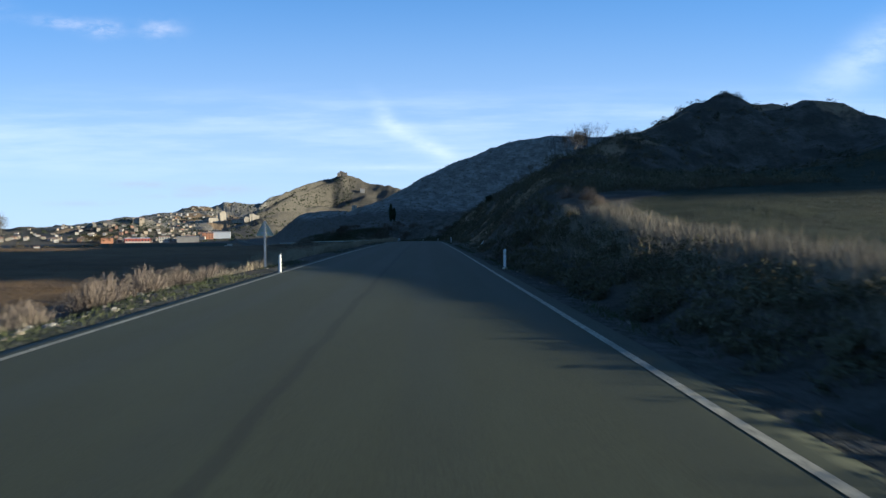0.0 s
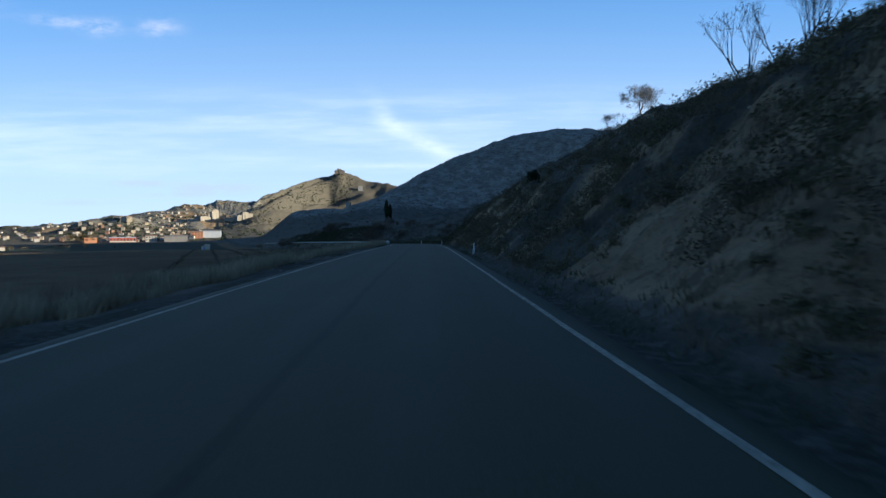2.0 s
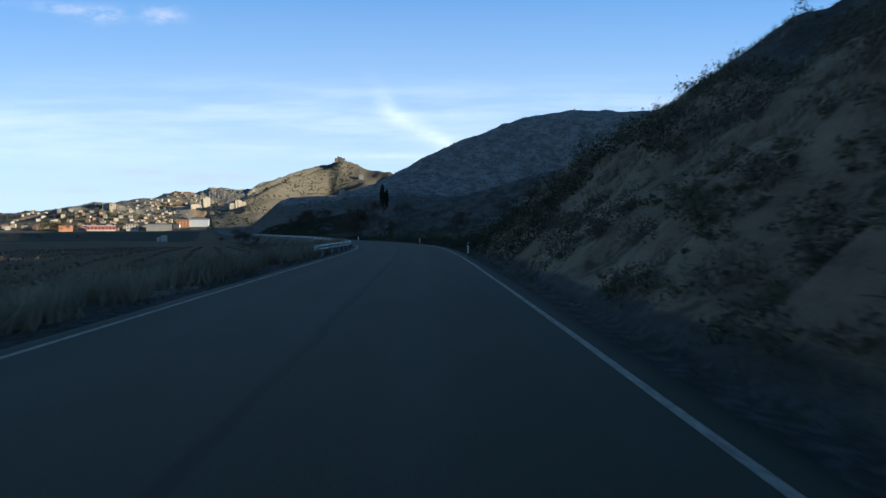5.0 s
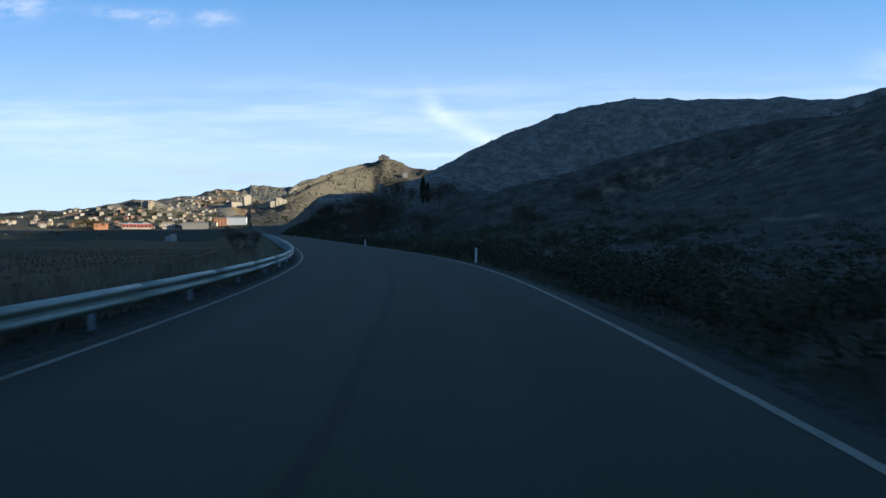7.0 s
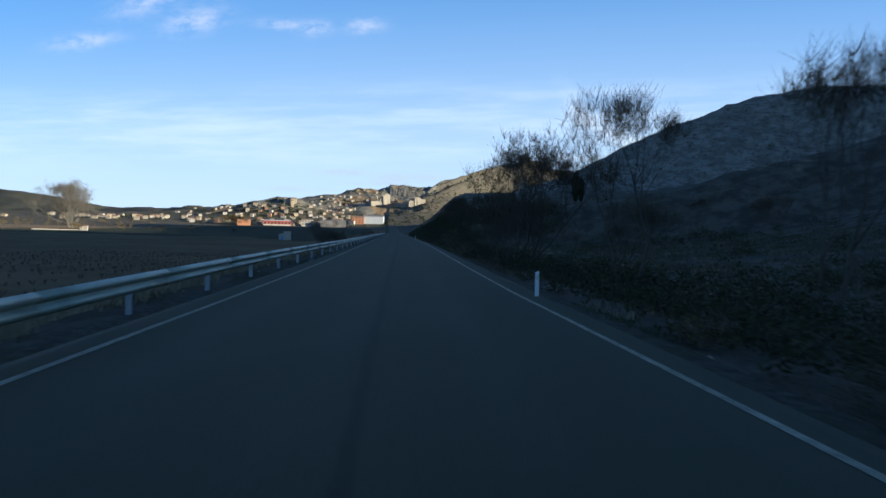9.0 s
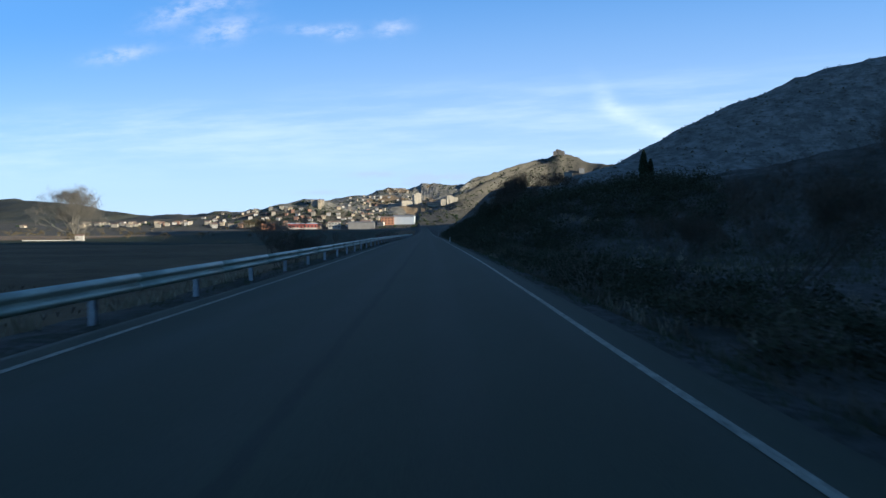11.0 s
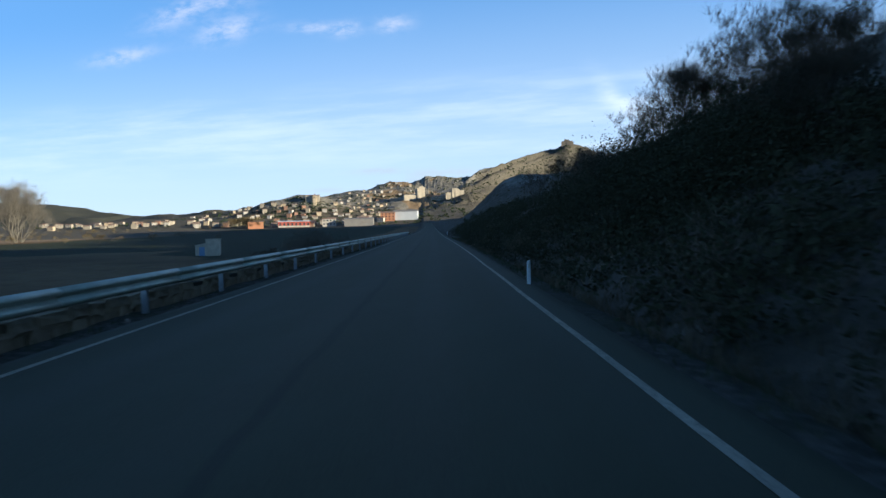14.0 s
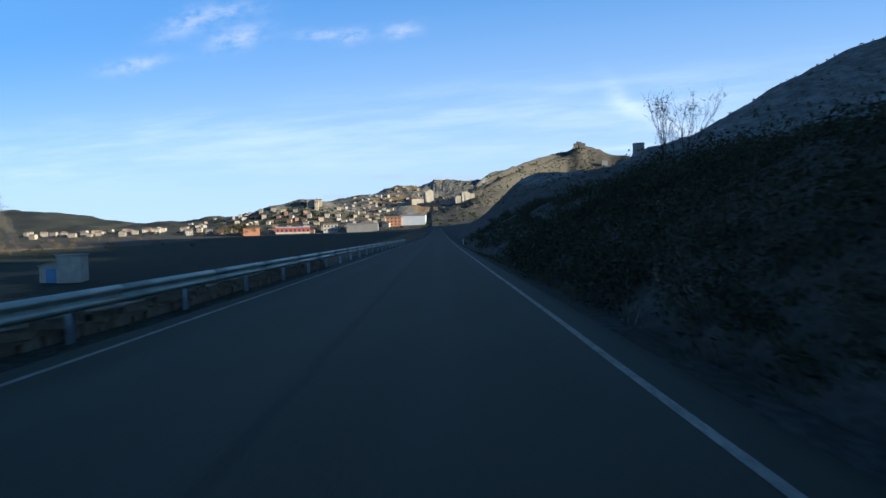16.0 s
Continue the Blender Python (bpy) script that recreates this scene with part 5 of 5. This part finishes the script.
M_RUIN = material("weathered_ruin_stone", [(0.165, 0.138, 0.108), (0.125, 0.105, 0.083), (0.085, 0.072, 0.058)], 0.9, 0.25, 2.0, 0.3)
M_PANE = material("dark_window", [(0.03, 0.035, 0.04), (0.04, 0.045, 0.05), (0.02, 0.022, 0.025)], 0.15, 1.0, 5.0, 0.0)


def house(name, x, y, turn, w, d, h, wall, roof, label, category, group="", pitch=0.28, windows=0, floors=1, flat_roof=False, sink=1.5):
    """A block with a gabled or flat roof, and windows in its front."""
    root = thing(name, town_pose(x, y, turn), label, category, group)
    rise = 0.0 if flat_roof else d / 2 * pitch
    g = Geo()
    g.loft([[(-w / 2, -d / 2, -sink), (-w / 2, d / 2, -sink), (-w / 2, d / 2, h), (-w / 2, 0, h + rise + 0.001), (-w / 2, -d / 2, h)],
            [(w / 2, -d / 2, -sink), (w / 2, d / 2, -sink), (w / 2, d / 2, h), (w / 2, 0, h + rise + 0.001), (w / 2, -d / 2, h)]])
    part("wall", g, wall, root)
    o, t = 0.45, 0.22
    g = Geo()
    if flat_roof:
        g.box(-w / 2 - 0.2, -d / 2 - 0.2, h + 0.01, w / 2 + 0.2, d / 2 + 0.2, h + 0.5)
    else:
        e = o * pitch
        g.loft([[(s * (w / 2 + o), -d / 2 - o, h - e + 0.02), (s * (w / 2 + o), 0, h + rise + 0.02), (s * (w / 2 + o), d / 2 + o, h - e + 0.02),
                 (s * (w / 2 + o), d / 2 + o, h - e + t), (s * (w / 2 + o), 0, h + rise + t), (s * (w / 2 + o), -d / 2 - o, h - e + t)] for s in (-1, 1)])
    part("roof", g, roof, root)
    for f in range(floors if windows else 0):
        for k in range(windows):
            cx = -w / 2 + (k + 0.5) * w / windows
            z0 = h * (f + 0.35) / floors
            g = Geo()
            g.box(cx - w / windows * 0.22, -d / 2 - 0.06, z0, cx + w / windows * 0.22, -d / 2 + 0.02, z0 + h / floors * 0.42)
            part("window", g, M_PANE, root)
    return root


house("long_red_building", -444, 1075, 28, 36, 15, 7.0, M_RED, M_SHEET, "long red-clad roadside building under a white metal roof", "building", pitch=0.12, windows=8)
g = Geo()
g.box(-18, -9.5, 0.4, 18, -7.7, 2.2)
part("low_front_wall", g, WALLS[0], bpy.data.objects["long_red_building"], "white low front wall")
house("orange_warehouse", -482, 1054, 32, 17, 16, 7.5, M_ORANGE, M_TILE, "plain orange brick warehouse beside the plain", "building", pitch=0.15)
house("cream_house", -420, 1120, 24, 16, 11, 8.5, WALLS[0], M_TILE, "cream rendered house with a reddish tiled roof", "house", "houses of the town", windows=4, floors=2)
house("grey_hall", -378, 1112, 20, 34, 20, 8.0, M_GREYWALL, M_GREYWALL, "long low grey farm hall", "building", pitch=0.12)
house("brick_house", -391, 1158, 20, 14, 10, 8.5, WALLS[3], M_TILE, "brick house with a tiled roof", "house", "houses of the town", windows=3, floors=2)
house("orange_block", -404, 1285, 20, 20, 13, 11, M_ORANGE, M_TILE, "orange brick block above the road into town", "building", windows=4, floors=3)
house("metal_hall", -388, 1318, 14, 34, 22, 11, M_SHEET, M_GREYWALL, "large pale sheet-metal hall with a low gable", "building", pitch=0.2)
house("hall_on_slope", -568, 2110, 17, 46, 12, 8, WALLS[1], M_TILE, "long ochre building on the slope", "building", windows=10, floors=2, sink=6)

church = thing("church_tower", town_pose(-668, 1602, 22), "square brick church tower with a pyramid roof", "church")
g = Geo()
g.box(-3.2, -3.2, -3, 3.2, 3.2, 15)
part("shaft", g, WALLS[1], church)
g = Geo()
g.box(-3.5, -3.5, 15.01, 3.5, 3.5, 15.8)
part("cornice", g, WALLS[2], church)
g = Geo()
g.loft([[(-3.3, -3.3, 15.81), (3.3, -3.3, 15.81), (3.3, 3.3, 15.81), (-3.3, 3.3, 15.81)], [(-0.2, -0.2, 19), (0.2, -0.2, 19), (0.2, 0.2, 19), (-0.2, 0.2, 19)]])
part("roof", g, M_TILE, church)
for s in (-1.3, 1.3):
    g = Geo()
    g.box(s - 0.6, -3.28, 10.5, s + 0.6, -3.1, 13.8)
    part("belfry_opening", g, M_PANE, church)
house("church_nave", -678, 1614, 22, 26, 12, 9, WALLS[2], M_TILE, "stone church nave with a tiled roof", "church", sink=4)

castle = thing("castle_ruin", town_pose(-276, 2402, 8), "broken castle walls crowning the pointed hill", "ruin")
rc = np.random.default_rng(3)


def crag_wall(x0, x1, d, low, high, k, end=0.75):
    g, rings = Geo(), []
    for i in range(k):
        x = x0 + (x1 - x0) * i / (k - 1)
        top = high * (0.72 + 0.28 * rc.uniform()) * (end if i in (0, k - 1) else 1)
        rings.append([(x, -d / 2 + rc.normal(0, 0.6), low), (x, d / 2, low), (x, d * 0.42, top * 0.9), (x, -d * 0.42, top)])
    g.loft(rings)
    return g


part("curtain_wall", crag_wall(-17, 17, 14, -8, 8, 11), M_RUIN, castle)
part("broken_keep", crag_wall(-10, 7, 10, 3, 14, 6, 0.6), M_RUIN, castle)
keep = thing("castle_keep", town_pose(-632, 2142, 40), "tall pale block of a ruined keep above the town", "ruin")
part("wall", crag_wall(-11, 11, 17, -8, 31, 6, 1.0), M_LIMESTONE, keep)
part("broken_wing", crag_wall(-46, -11.5, 10, -8, 8, 9), WALLS[2], keep)
conv = thing("convent_ruin", town_pose(-521, 2100, 30), "large broken pale stone walls on the hillside", "ruin")
part("wall", crag_wall(-14, 17, 14, -8, 20, 7, 0.95), M_LIMESTONE, conv)
part("side_wall", crag_wall(-30, -14.5, 12, -8, 11, 6), M_LIMESTONE, conv)
terr = thing("retaining_terrace", town_pose(-668, 2140, 22), "long tan retaining wall stepping along the slope", "wall")
part("wall", crag_wall(-45, 45, 8, -8, 8, 16), WALLS[2], terr)
house("hillside_chapel", -203, 2350, 6, 15, 10, 12, WALLS[0], M_TILE, "white chapel on the shoulder of the castle hill", "chapel", sink=8)
tx, ty = -67, 680
tw = thing("watchtower", pose(tx, ty, land(tx, ty), 0, 0, 10), "small round stone watchtower on the skyline", "tower")
g = Geo()
g.loft([[(math.cos(a) * r, math.sin(a) * r, z) for a in np.arange(14) * 2 * np.pi / 14] for r, z in ((2.6, -4), (2.4, 3.2), (2.5, 3.3), (2.5, 4.0))])
part("shaft", g, WALLS[2], tw)

hut = house("white_field_hut", -291, 535, 30, 3.6, 3.0, 2.6, WALLS[0], M_TILE, "small white hut at the edge of the field", "hut")
low = thing("field_wall", pose(-301, 528, land(-301, 528), 0, 0, 33), "long low whitewashed wall at the edge of the field", "wall")
g = Geo()
g.box(-13, -0.3, -0.8, 11, 0.3, 0.5)
part("wall", g, WALLS[0], low)
g = Geo()
g.box(-13.2, -0.4, 0.502, 11.2, 0.4, 0.6)
part("coping", g, WALLS[0], low)

# the other houses, in loose terraces up the slope
r9 = np.random.default_rng(9)
done = []
hx, hy, hz = up_slope(60000, r9, -1250, -300, 1110, 2380)
share = smooth(hx + 0.42 * (hy - 1400), -1050, -760) * (1 - 0.8 * smooth(hx + 0.22 * (hy - 1400), -420, -330))
ok = r9.uniform(0, 1, len(hx)) < np.maximum(share, 0.25)
ok &= fbm(hx, hy, 90.0, 2, 23) > -0.35
low_row = [(-520 - 480 * q + r9.normal(0, 14), 1150 + 150 * q + r9.normal(0, 30)) for q in r9.uniform(0, 1, 36)]
for x, y in low_row + list(zip(hx[ok], hy[ok])):
    if len(done) >= 220:
        break
    x, y = float(x), float(y)
    w, d, h = r9.uniform(5.5, 9.5), r9.uniform(5.5, 7.5), r9.uniform(3.2, 5.6)
    if any(abs(x - a) < 13 and abs(y - b) < 11 for a, b in done) or x > float(road_x(y)) - 30:
        continue
    if any(abs(x - a) < 45 and abs(y - b) < 26 for a, b in ((-446, 1073), (-412, 1400), (-612, 2155), (-660, 2150), (-497, 2100), (-378, 1112), (-404, 1285), (-686, 1610))):
        continue
    done.append((x, y))
    kind = int(r9.choice(4, p=(0.28, 0.20, 0.44, 0.08)))
    words = ("white rendered house with a clay tile roof", "ochre rendered house with a clay tile roof", "stone house with a clay tile roof", "brick house with a clay tile roof")[kind]
    house("town_house", x, y, float(r9.uniform(0, 45)) + (90 if r9.uniform() < 0.25 else 0), w, d, h, WALLS[kind], M_TILE, words, "house", "houses of the town", windows=3 if y < 1420 else 0, floors=2, sink=3.5)
